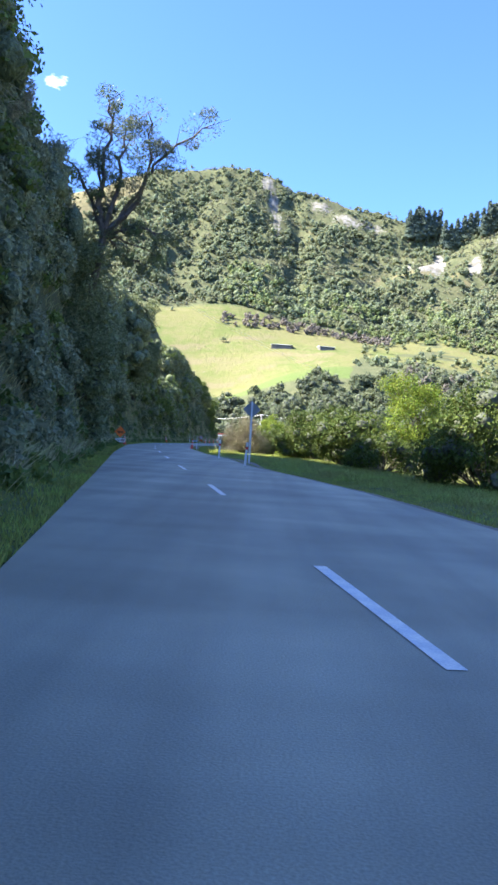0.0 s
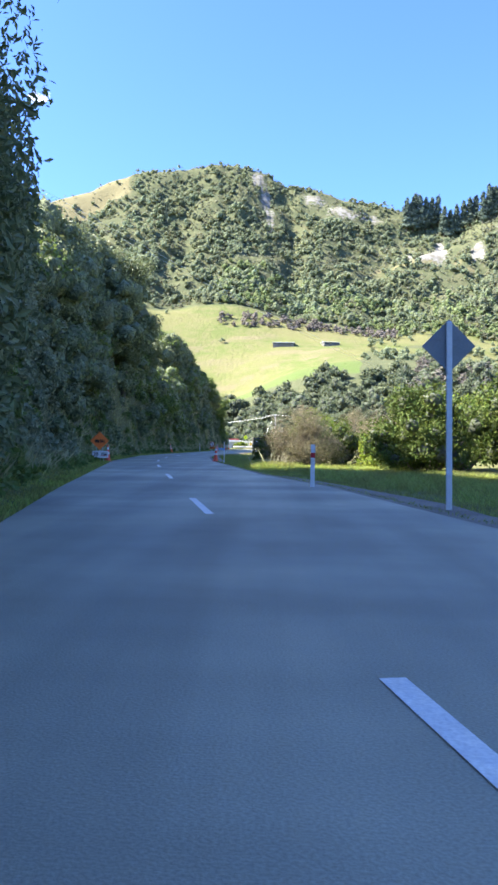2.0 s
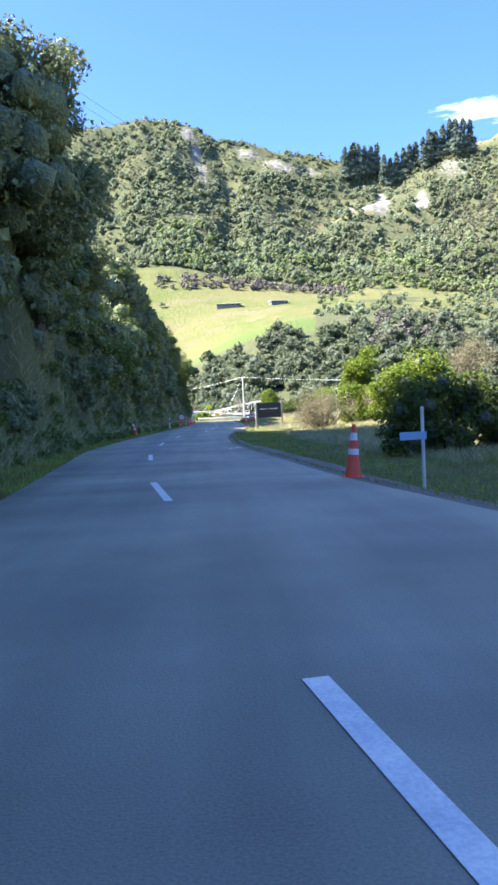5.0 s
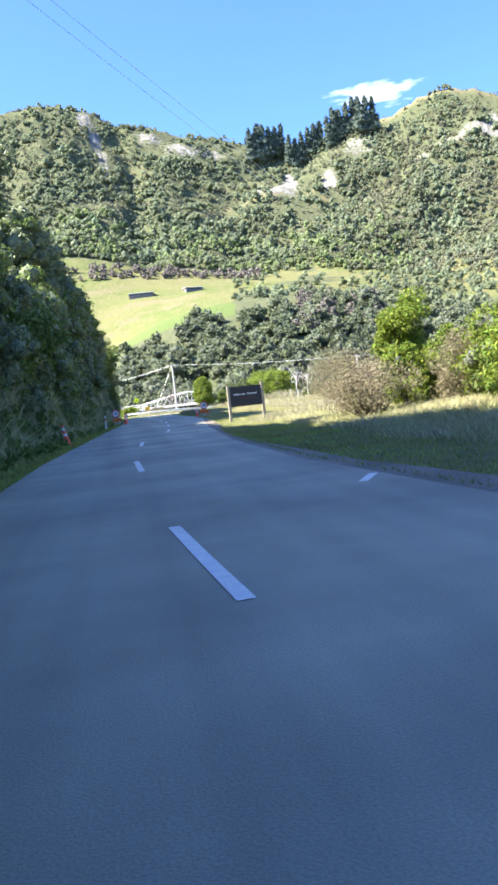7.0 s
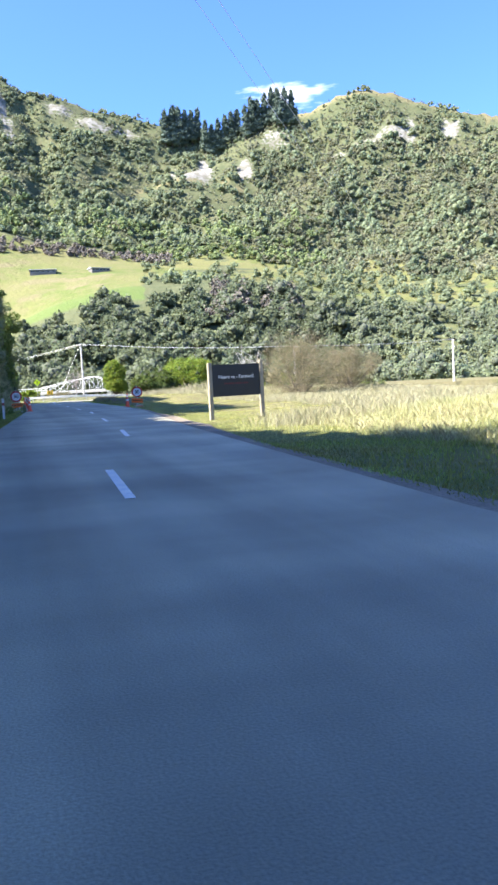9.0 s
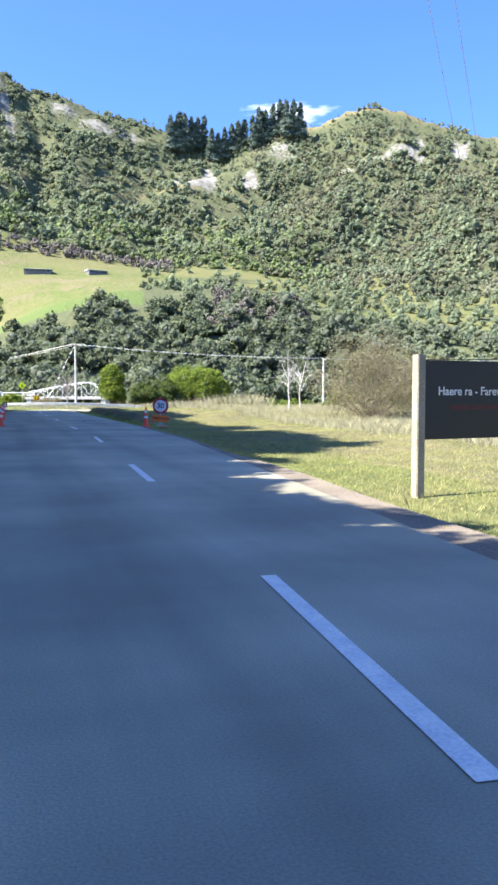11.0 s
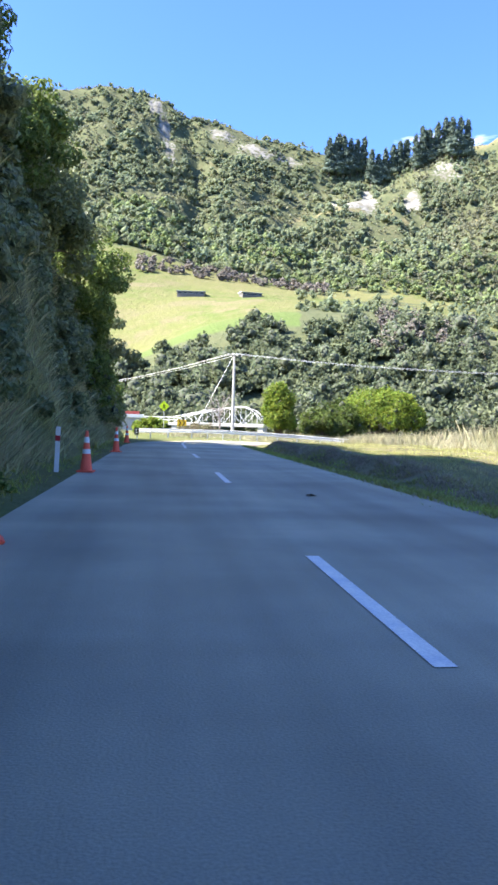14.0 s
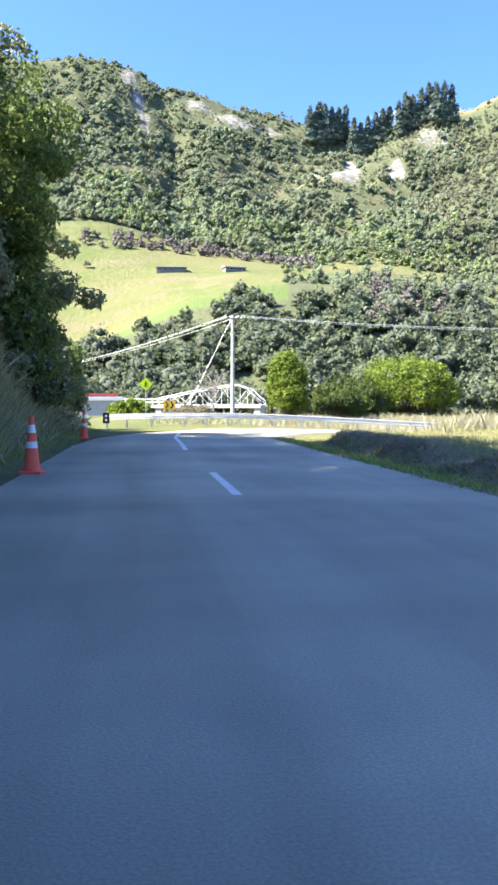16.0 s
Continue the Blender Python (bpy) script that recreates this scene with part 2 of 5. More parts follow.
LEAF_GREY = mat("fine_grey_leaf", (0.16, 0.225, 0.065), 0.6, vary=0.2, scale=0.6, fine=5, bump=0, second=(0.115, 0.13, 0.095), island=0.3, through_light=0.15)
PINE = mat("pine_needles", (0.115, 0.155, 0.115), 0.8, vary=0.25, scale=0.2, fine=1.5, bump=0.0, island=0.25, spec=0.2)
GRASS = mat("grass_blades", (0.35, 0.47, 0.10), 0.7, vary=0.2, scale=0.5, fine=3, bump=0, second=(0.28, 0.27, 0.085), island=0.35, through_light=0.45)
THATCH = mat("dead_thatch", (0.38, 0.32, 0.23), 0.9, vary=0.25, scale=1.5, fine=4, bump=0, second=(0.27, 0.25, 0.16), island=0.35, through_light=0.15)
HAY = mat("long_dry_grass", (0.40, 0.38, 0.255), 0.8, vary=0.2, scale=0.4, fine=3, bump=0, second=(0.33, 0.33, 0.17), island=0.35, through_light=0.3)
STEEL = mat("galvanised_steel", (0.55, 0.57, 0.58), 0.4, metal=0.85, vary=0.12, scale=3, fine=25, bump=0.1)
WHITE = mat("white_paint", (0.78, 0.78, 0.76), 0.5, vary=0.08, scale=3, fine=20, bump=0.1)
GRASS_SUN = mat("mown_sunlit_grass", (0.36, 0.40, 0.12), 0.75, vary=0.2, scale=0.5, fine=3, bump=0, second=(0.44, 0.42, 0.19), island=0.3, through_light=0.35)
RAIL = mat("dull_zinc_beam", (0.86, 0.86, 0.84), 0.4, metal=0.2, vary=0.12, scale=2, fine=25, bump=0.1)
ORANGE = mat("orange_plastic", (1.0, 0.17, 0.10), 0.6, vary=0.08, scale=5, fine=30, bump=0.1, spec=0.12)
ORANGE_SHEET = mat("orange_reflective_sheet", (1.0, 0.21, 0.04), 0.4, vary=0.06, scale=5, fine=40, bump=0.05)
REFLECT = mat("white_reflective_band", (0.80, 0.80, 0.80), 0.35, vary=0.08, scale=6, fine=40, bump=0.05)
BLACK = mat("black_sheet", (0.012, 0.012, 0.013), 0.5, vary=0.15, scale=5, fine=40, bump=0.05)
RED = mat("red_sheet", (0.45, 0.02, 0.025), 0.4, vary=0.08, scale=5, fine=40, bump=0.05)
YELLOW = mat("yellow_green_sheet", (0.62, 0.80, 0.02), 0.4, vary=0.06, scale=5, fine=40, bump=0.05)
YELLOW2 = mat("yellow_sheet", (0.80, 0.50, 0.03), 0.4, vary=0.06, scale=5, fine=40, bump=0.05)
CHARCOAL = mat("charcoal_panel", (0.020, 0.023, 0.027), 0.45, vary=0.15, scale=3, fine=30, bump=0.1)
TIMBER = mat("weathered_timber", (0.36, 0.32, 0.24), 0.85, vary=0.25, scale=3, fine=30, bump=0.5)
CONCRETE = mat("concrete", (0.50, 0.49, 0.46), 0.85, vary=0.15, scale=1.5, fine=20, bump=0.3)
ALU = mat("weathered_aluminium", (0.26, 0.27, 0.27), 0.6, metal=0.2, vary=0.1, scale=3, fine=30, bump=0.05)
ROOF = mat("grey_roof_iron", (0.56, 0.57, 0.58), 0.5, metal=0.3, vary=0.15, scale=0.5, fine=5, bump=0.2)
HOUSE_WALL = mat("dark_weatherboard", (0.17, 0.16, 0.15), 0.7, vary=0.2, scale=0.8, fine=6, bump=0.2)
GLASS = mat("dark_window_glass", (0.02, 0.025, 0.03), 0.08, vary=0.1, scale=1, fine=4, bump=0)
RUST = mat("faded_red_paint", (0.62, 0.13, 0.11), 0.6, vary=0.15, scale=2, fine=12, bump=0.1)


# ---- building tools ----
def tag_thing(name, label, category, group="", kind=""):
    return tagged(new(name), label, category, group, kind)


def part(name, bm, material, parent, label=""):
    """One bmesh as one mesh object under a thing or a part."""
    me = bpy.data.meshes.new(name)
    bm.to_mesh(me); bm.free()
    me.materials.append(material)
    ob = new(name, me)
    ob.parent = parent
    return tagged(ob, label)


def mesh_np(name, verts, faces, material, parent=None, smooth=False):
    """A mesh from arrays: faces all have the same number of corners."""
    me = bpy.data.meshes.new(name)
    verts, faces = np.asarray(verts, np.float32), np.asarray(faces, np.int32)
    k = faces.shape[1]
    me.vertices.add(len(verts)); me.vertices.foreach_set("co", verts.ravel())
    me.loops.add(faces.size); me.loops.foreach_set("vertex_index", faces.ravel())
    me.polygons.add(len(faces))
    me.polygons.foreach_set("loop_start", np.arange(0, faces.size, k, dtype=np.int32))
    me.polygons.foreach_set("loop_total", np.full(len(faces), k, np.int32))
    me.update(calc_edges=True)
    me.polygons.foreach_set("use_smooth", np.full(len(faces), smooth))
    me.materials.append(material)
    ob = new(name, me)
    ob.parent = parent
    return ob


def box(bm, size, at=(0, 0, 0), bevel=0.0, turn=None):
    r = bmesh.ops.create_cube(bm, size=1.0)
    vs = r["verts"]
    bmesh.ops.scale(bm, vec=size, verts=vs)
    if bevel:
        es = list({e for v in vs for e in v.link_edges})
        vs = list({v for f in bmesh.ops.bevel(bm, geom=es, offset=bevel, segments=2, affect="EDGES")["faces"] for v in f.verts} | {v for v in vs if v.is_valid})
    if turn is not None:
        bmesh.ops.transform(bm, matrix=turn, verts=vs)
    bmesh.ops.translate(bm, vec=at, verts=vs)
    return vs


def rod(bm, a, b, ra, rb=None, sides=8):
    """A tapered round bar from a to b."""
    a, b = Vector(a), Vector(b)
    d = b - a
    m = Matrix.Translation((a + b) / 2) @ d.to_track_quat("Z", "Y").to_matrix().to_4x4()
    return bmesh.ops.create_cone(bm, cap_ends=True, segments=sides, radius1=ra, radius2=ra if rb is None else rb, depth=d.length, matrix=m)["verts"]


def plate(bm, outline, thick, m=Matrix()):
    """A flat plate in the xz plane from an outline, thick in y (front face towards -y)."""
    f = [bm.verts.new(m @ Vector((x, -thick / 2, z))) for x, z in outline]
    k = [bm.verts.new(m @ Vector((x, thick / 2, z))) for x, z in outline]
    bm.faces.new(f); bm.faces.new(k[::-1])
    for i in range(len(f)):
        j = (i + 1) % len(f)
        bm.faces.new((f[j], f[i], k[i], k[j]))


def ring_outline(r, n=32, r2=None):
    return [(math.cos(2 * math.pi * i / n) * r, math.sin(2 * math.pi * i / n) * (r2 or r)) for i in range(n)]


def letters(text, size, material, parent, m, label="", weight=0.0):
    """Raised lettering, facing -y."""
    cu = bpy.data.curves.new("lettering", "FONT")
    cu.body, cu.size, cu.align_x, cu.align_y, cu.extrude, cu.offset = text, size, "CENTER", "CENTER", 0.002, weight
    tmp = new("lettering", cu)
    me = bpy.data.meshes.new_from_object(tmp)
    bpy.data.objects.remove(tmp)
    me.materials.clear(); me.materials.append(material)
    ob = new("lettering", me)
    ob.parent = parent
    ob.matrix_local = m @ pose(0, 0, 0, 90, 0, 0)
    return tagged(ob, label)


# ---- the lie of the land ----
LEFT_Y, LEFT_X = [-60, 0, 16, 41, 63, 70, 90, 100, 126, 154, 180, 205], [9.5, -0.3, -2.8, -6.8, -9.9, -10.9, -12.3, -12.2, -11.0, -9.5, -9.1, -8.8]
RIGHT_Y, RIGHT_X = [-60, 0, 8, 16, 25, 32, 44, 52, 62, 73, 85, 92, 102, 119, 140, 156, 180, 192], [15.5, 6.3, 5.6, 4.6, 2.8, 1.2, -0.4, -2.2, -3.6, -5.2, -6.1, -6.5, -6.4, -5.3, -3.4, -2.8, -2.6, -2.4]
BLUFF_Y, BLUFF_H = [-80, 20, 31, 37, 42, 46, 54, 58, 62, 65.5, 70, 81, 92, 98, 103, 112, 117, 122, 127, 133, 137, 149, 158, 168, 176, 185, 195, 202, 208, 216], [16, 13.0, 13.0, 13.4, 11.4, 10.2, 9.4, 9.0, 8.8, 9.6, 11.6, 13.2, 15.2, 15.0, 12.6, 11.4, 8.8, 8.6, 8.6, 8.8, 14.6, 14.8, 13.2, 12.0, 10.0, 8.5, 7.0, 3.5, 1.0, 0]
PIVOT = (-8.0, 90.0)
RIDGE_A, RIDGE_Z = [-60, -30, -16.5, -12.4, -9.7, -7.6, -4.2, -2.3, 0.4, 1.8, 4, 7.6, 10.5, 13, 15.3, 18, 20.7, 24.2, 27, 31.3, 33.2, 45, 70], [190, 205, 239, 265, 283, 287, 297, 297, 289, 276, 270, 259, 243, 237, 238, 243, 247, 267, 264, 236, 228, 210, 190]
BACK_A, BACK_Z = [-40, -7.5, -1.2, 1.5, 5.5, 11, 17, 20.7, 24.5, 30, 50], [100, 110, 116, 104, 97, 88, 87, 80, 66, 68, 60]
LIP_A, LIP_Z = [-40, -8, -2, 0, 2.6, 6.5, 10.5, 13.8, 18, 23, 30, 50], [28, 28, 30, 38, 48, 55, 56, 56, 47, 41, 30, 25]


def smooth(a):
    a = np.clip(a, 0, 1)
    return a * a * (3 - 2 * a)


RNG = np.random.default_rng(5)


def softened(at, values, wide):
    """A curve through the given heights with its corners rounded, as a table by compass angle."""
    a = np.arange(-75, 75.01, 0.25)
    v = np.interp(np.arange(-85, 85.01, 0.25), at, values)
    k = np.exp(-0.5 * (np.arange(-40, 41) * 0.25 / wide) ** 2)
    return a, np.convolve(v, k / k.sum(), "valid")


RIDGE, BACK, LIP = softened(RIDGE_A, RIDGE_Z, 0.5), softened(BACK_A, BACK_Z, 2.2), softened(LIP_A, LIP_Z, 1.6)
WAVES = [(f, RNG.uniform(0, 6.28, (6, 3))) for f in (1, 2.1, 4.3, 8.9)]


def ripple(x, y, size):
    """Smooth uneven waves between about -1 and 1, size metres across."""
    s = 0
    for f, ph in WAVES:
        for a, b, c in ph:
            s = s + np.sin((np.cos(a) * x + np.sin(a) * y) * f * 6.28 / size + b) * 0.22 / f
    return s


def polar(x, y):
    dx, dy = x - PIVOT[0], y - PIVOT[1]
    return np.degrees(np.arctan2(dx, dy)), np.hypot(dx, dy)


def dip(x, y):
    """The road and its edges fall away gently past the bend."""
    return -1.0 * smooth((x + 4) / 26) * smooth((y - 194) / 12) * smooth((250 - y) / 20)


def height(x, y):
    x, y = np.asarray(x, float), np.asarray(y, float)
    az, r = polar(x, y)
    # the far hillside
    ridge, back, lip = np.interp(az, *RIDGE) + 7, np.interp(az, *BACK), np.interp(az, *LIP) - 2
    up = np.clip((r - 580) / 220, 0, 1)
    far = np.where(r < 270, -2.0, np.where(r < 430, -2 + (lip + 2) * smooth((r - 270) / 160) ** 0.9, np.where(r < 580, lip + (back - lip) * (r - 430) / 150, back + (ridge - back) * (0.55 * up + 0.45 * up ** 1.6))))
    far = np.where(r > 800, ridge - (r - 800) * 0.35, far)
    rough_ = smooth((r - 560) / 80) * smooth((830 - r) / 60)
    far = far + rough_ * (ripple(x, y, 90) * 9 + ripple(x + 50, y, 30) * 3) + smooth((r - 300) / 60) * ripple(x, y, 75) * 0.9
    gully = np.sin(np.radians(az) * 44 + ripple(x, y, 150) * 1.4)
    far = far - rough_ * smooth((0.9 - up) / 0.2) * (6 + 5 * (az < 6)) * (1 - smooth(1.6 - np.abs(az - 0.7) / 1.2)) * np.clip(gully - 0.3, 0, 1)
    # the near ground, road and cutting
    u = np.interp(y, LEFT_Y, LEFT_X) - x
    v = x - np.interp(y, RIGHT_Y, RIGHT_X)
    hb = np.interp(y, BLUFF_Y, BLUFF_H)
    lumps = ripple(x * 0.3, y, 13) * 0.8
    bank = 0.5 * smooth((u - 0.5) / 1.6) * (hb > 0.5) + hb * smooth((u - 1.6 + lumps) / 3.6)
    bank = bank + np.clip(u - 5.5, 0, 45) * 0.55 * np.clip(hb / 8, 0, 1) * smooth((150 - y) / 15)
    # The next three terms raise unseen ground behind the crest to cast shade.
    bank = bank + np.clip(u - 8.5, 0, 14) * np.interp(y, [26, 34, 40, 57, 60, 66, 69.5, 74, 82], [1.0, 1.0, 1.1, 1.2, 0.5, 0.45, 1.2, 0.9, 0])
    bank = bank + np.clip(u - 8.0, 0, 40) * 0.9 * smooth((y - 136) / 14) * smooth((190 - y) / 14)
    bank = bank + np.clip(u - 6.0, 0, 8) * np.interp(y, [156, 163, 169, 174, 177, 181, 186, 192], [0, 0.95, 0.9, 0.75, 0.25, 0.08, 0.12, 0.1])
    berm = 0.42 * smooth((v - 3.5) / 5) * smooth((y - 85) / 14) * smooth((128 - y) / 12)
    berm = berm + (0.46 + 0.13 * ripple(x, y, 5)) * (1 - 0.8 * smooth(1.5 - np.abs(y - 179.3) / 1.2)) * smooth((v - 0.8 - 0.4 * ripple(x, y, 4)) / 0.9) * smooth((y - 158) / 10) * smooth((191 - y) / 3)
    right = -0.10 * smooth(v / 1.0) + berm + ripple(x, y, 7) * 0.08 * smooth((v - 1) / 2) - 2.0 * smooth((v - 22) / 30)
    near = np.where(u > 0, bank, np.where(v > 0, right, -0.05))
    near = np.where(y > 195, bank * smooth((216 - y) / 14), near)
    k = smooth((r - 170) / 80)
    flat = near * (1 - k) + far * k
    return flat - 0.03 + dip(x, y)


def cover(x, y):
    """How far the land is pasture, bare rock and dry grass."""
    az, r = polar(x, y)
    z = height(x, y)
    up = (r - 580) / 220
    spots = ripple(x + 300, y, 70)
    pasture = smooth((r - 372) / 16) * smooth((600 - r) / 40) * (az < 9) + 0.9 * smooth((r - 455) / 30) * smooth((640 - r) / 60) * (az >= 9) * (spots > -0.5)
    pasture = np.maximum(pasture, (r < 260) * 0.9)
    pasture = np.maximum(pasture, 0.42 * (az > 21.5) * (r > 255) * (r < 470) * (spots > -0.35))
    rock = 0 * az
    for a0, u0, da, du, k in ((13.9, 0.71, 0.5, 0.12, 1.0), (12.6, 0.63, 0.5, 0.05, 0.8), (13.1, 0.64, 0.8, 0.04, 0.9), (11.8, 0.66, 0.35, 0.08, 0.75), (16.7, 0.68, 0.6, 0.06, 0.95), (27.2, 0.79, 1.5, 0.03, 0.82), (28.1, 0.84, 0.5, 0.05, 0.66), (25.2, 0.745, 1.2, 0.03, 0.85), (23.4, 0.70, 0.7, 0.03, 0.85), (30.8, 0.87, 0.7, 0.05, 0.9), (-0.1, 0.93, 0.6, 0.06, 0.72), (0.5, 0.84, 0.5, 0.10, 0.7), (0.9, 0.70, 0.4, 0.10, 0.62), (4.2, 0.92, 1.0, 0.05, 0.66), (6.4, 0.85, 1.4, 0.04, 0.7), (8.6, 0.88, 1.1, 0.04, 0.7), (19.0, 0.84, 1.2, 0.05, 0.6)):
        rock = np.maximum(rock, k * smooth(1.35 - np.abs(up - u0) / du) * smooth(1.35 - np.abs(az - a0) / da))
    track = 0.75 * smooth(1.5 - np.abs(r - 450 - 9 * np.sin(az * 0.5)) / 3.0) * (az < 7) + 0.6 * smooth(1.4 - np.abs(r - 520 - az * 3) / 4) * (az < 2) + 0.5 * smooth(1.3 - np.abs(r - 478 - 5 * np.sin(az * 0.9)) / 9) * (az < 7)
    track = track + 0.9 * smooth(1.5 - np.abs(up - 0.585 - 0.012 * np.sin(az)) / 0.012) * (az > 9) * (az < 21)      # the bench under the cliffs
    track = track + 0.42 * smooth((np.sin(r * 0.33 + ripple(x, y, 70) * 2.2) - 0.1) / 0.5) * (az < 9) * (r > 425) * (r < 570)
    dry = track + 1.0 * smooth((up - 0.80 + 0.04 * ripple(x, y, 40)) / 0.06) * smooth((-9.6 - az) / 0.5) * (r < 830) + 0.8 * smooth((up - 0.95) / 0.05) * (r > 700) * (az > 18) + 0.42 * (up > 0.1) * (spots > 0.75)
    u = np.interp(y, LEFT_Y, LEFT_X) - x
    v = x - np.interp(y, RIGHT_Y, RIGHT_X)
    dry = np.where((r < 200) & (v > 3), 0.25 + 0.4 * smooth((y - 114 - 9 * ripple(x, y, 23)) / 16) * (1 + 0.5 * ripple(x, y, 4)), dry)
    cut = 0.9 * smooth((v - 0.6) / 0.4) * smooth((2.6 - v) / 0.5) * smooth((y - 160) / 4) * smooth((193 - y) / 3)      # bare face of the low bank
    dry = np.where(r < 200, np.maximum(dry, cut), dry)
    pasture = np.where((r < 200) & (u > 2.0), 0.1, pasture)
    rock = np.where((r < 260), 0.0, rock)
    lush = 0.8 * smooth((409 + 5 * np.sin(az * 0.9) - r) / 9) * (r > 330) * (az < 10)
    return np.stack([pasture, rock, np.clip(dry, 0, 1), lush], -1)


def axis(*spans):
    out = [np.arange(a, b, s) for a, b, s in spans]
    return np.concatenate(out + [[spans[-1][1]]])


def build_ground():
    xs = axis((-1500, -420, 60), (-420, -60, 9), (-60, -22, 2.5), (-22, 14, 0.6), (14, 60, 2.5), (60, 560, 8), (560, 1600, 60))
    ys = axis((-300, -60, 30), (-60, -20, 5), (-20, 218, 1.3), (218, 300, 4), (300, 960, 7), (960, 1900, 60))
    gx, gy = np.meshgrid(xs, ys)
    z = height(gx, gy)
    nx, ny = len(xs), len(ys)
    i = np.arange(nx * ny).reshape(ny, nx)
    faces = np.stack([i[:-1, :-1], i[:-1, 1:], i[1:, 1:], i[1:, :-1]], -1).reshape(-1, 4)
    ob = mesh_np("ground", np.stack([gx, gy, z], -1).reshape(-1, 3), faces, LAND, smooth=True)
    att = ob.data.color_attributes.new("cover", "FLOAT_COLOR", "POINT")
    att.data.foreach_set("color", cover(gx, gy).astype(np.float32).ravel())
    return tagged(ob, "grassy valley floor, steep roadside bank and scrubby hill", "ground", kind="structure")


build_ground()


# ---- road ----
def road_edges():
    """Left and right edge of the seal: along the bluff, then a tight bend to the right."""
    out = []
    for y in np.arange(-60, 190, 2.0):
        out.append(((float(np.interp(y, LEFT_Y, LEFT_X)), y), (float(np.interp(y, RIGHT_Y, RIGHT_X)), y)))
    for k in range(0, 21):
        a = radians(180 - 4.5 * k)
        cx, cy = 14.0, 190.0
        out.append(((cx + 22.8 * math.cos(a), cy + 22.8 * math.sin(a) * 0.93), (cx + 16.4 * math.cos(a), cy + 14.6 * math.sin(a))))
    for x in (22, 32, 45, 60):
        out.append(((x, 211.2 - (x - 14) * 0.12), (x, 204.6 - (x - 14) * 0.12)))
    return out


def strip(name, lines, z, material, label, category):
    """A surface of several lines side by side, each crossing one row."""
    k = len(lines[0])
    verts = [(x, y, z + float(dip(x, y)) + (0.0 if 0 < c < k - 1 else -0.06)) for row in lines for c, (x, y) in enumerate(row)]
    faces = [(r * k + c, r * k + c + 1, (r + 1) * k + c + 1, (r + 1) * k + c) for r in range(len(lines) - 1) for c in range(k - 1)]
    return tagged(mesh_np(name, verts, faces, material, smooth=False), label, category, kind="structure")


EDGES = road_edges()
rows_ = []
for (l, r) in EDGES:
    lx, rx = Vector(l), Vector(r)
    d = (rx - lx).normalized()
    rows_.append([tuple(lx - d * 0.02), tuple(lx)] + [tuple(lx.lerp(rx, f)) for f in (0.2, 0.4, 0.6, 0.8)] + [tuple(rx), tuple(rx + d * 0.02)])
strip("road", rows_, 0.0, ASPHALT, "grey-blue chip-seal country road in the shade of a bluff", "road")
rows_ = []
wide = np.interp(np.arange(len(EDGES)) * 2.0 - 60, [-60, 28, 36, 47, 54, 60, 70, 78, 88, 100, 114, 120, 128, 136, 150, 162, 186, 192, 300], [0.2, 0.3, 0.9, 0.8, 0.4, 0.25, 0.4, 0.8, 0.7, 0.35, 0.3, 0.6, 0.5, 0.25, 0.25, 0.4, 0.4, 0.2, 0.2])
for (l, r), w in zip(EDGES, wide):
    rx, d = Vector(r), (Vector(r) - Vector(l)).normalized()
    rows_.append([tuple(rx - d * 0.1), tuple(rx), tuple(rx + d * w * (0.8 + 0.4 * random.random())), tuple(rx + d * (w + 0.15))])
strip("gravel_shoulder", rows_, -0.012, SEAL_EDGE, "loose pale gravel along the edge of the seal", "gravel")

# centre line: short painted bars
DASH_Y, DASH_X = [-12, 2.4, 15, 26.5, 38.5, 50.5, 62, 74, 85, 97, 108, 116.6, 120.1, 131, 143, 153.3, 166, 179], [4.4, 2.3, 0.4, -1.55, -3.5, -5.4, -7.2, -8.7, -9.45, -9.6, -9.1, -7.6, -7.3, -6.7, -6.1, -6.1, -5.95, -5.9]


def centre_dash(points, width=0.13):
    verts, faces = [], []
    for i, p in enumerate(points):
        d = (Vector(points[min(i + 1, len(points) - 1)]) - Vector(points[max(i - 1, 0)])).normalized()
        s = Vector((-d.y, d.x)) * width / 2
        for q in (Vector(p) + s, Vector(p) - s):
            verts += [(q.x, q.y, 0.006 + float(dip(q.x, q.y)))]
    n = len(points)
    faces = [(2 * i, 2 * i + 1, 2 * i + 3, 2 * i + 2) for i in range(n - 1)]
    return tagged(mesh_np("centre_line", verts, faces, PAINT), "white painted bar of the broken centre line", "road marking", "centre line bars", "structure")


for y_far in [-10.0, 2.4, 15.0, 26.5, 38.5, 50.6, 62.2, 73.8, 85.2, 96.8, 108.0, 120.1, 130.9, 142.9, 153.3, 166.1, 178.0]:
    centre_dash([(float(np.interp(y, DASH_Y, DASH_X)), y) for y in (y_far - 3.5, y_far - 1.7, y_far)])
centre_dash([(-5.9, 185.2), (-5.8, 189), (-5.75, 193.4), (-5.2, 199.7), (-3.9, 204.0), (-2.1, 206.4), (0.5, 207.6), (4, 208.2)])
# ---- vegetation ----
def ico(level):
    bm = bmesh.new()
    bmesh.ops.create_icosphere(bm, subdivisions=level, radius=1.0)
    v = np.array([p.co[:] for p in bm.verts], np.float32)
    f = np.array([[p.index for p in q.verts] for q in bm.faces], np.int32)
    bm.free()
    return v, f


ICO1, ICO2 = ico(1), ico(2)


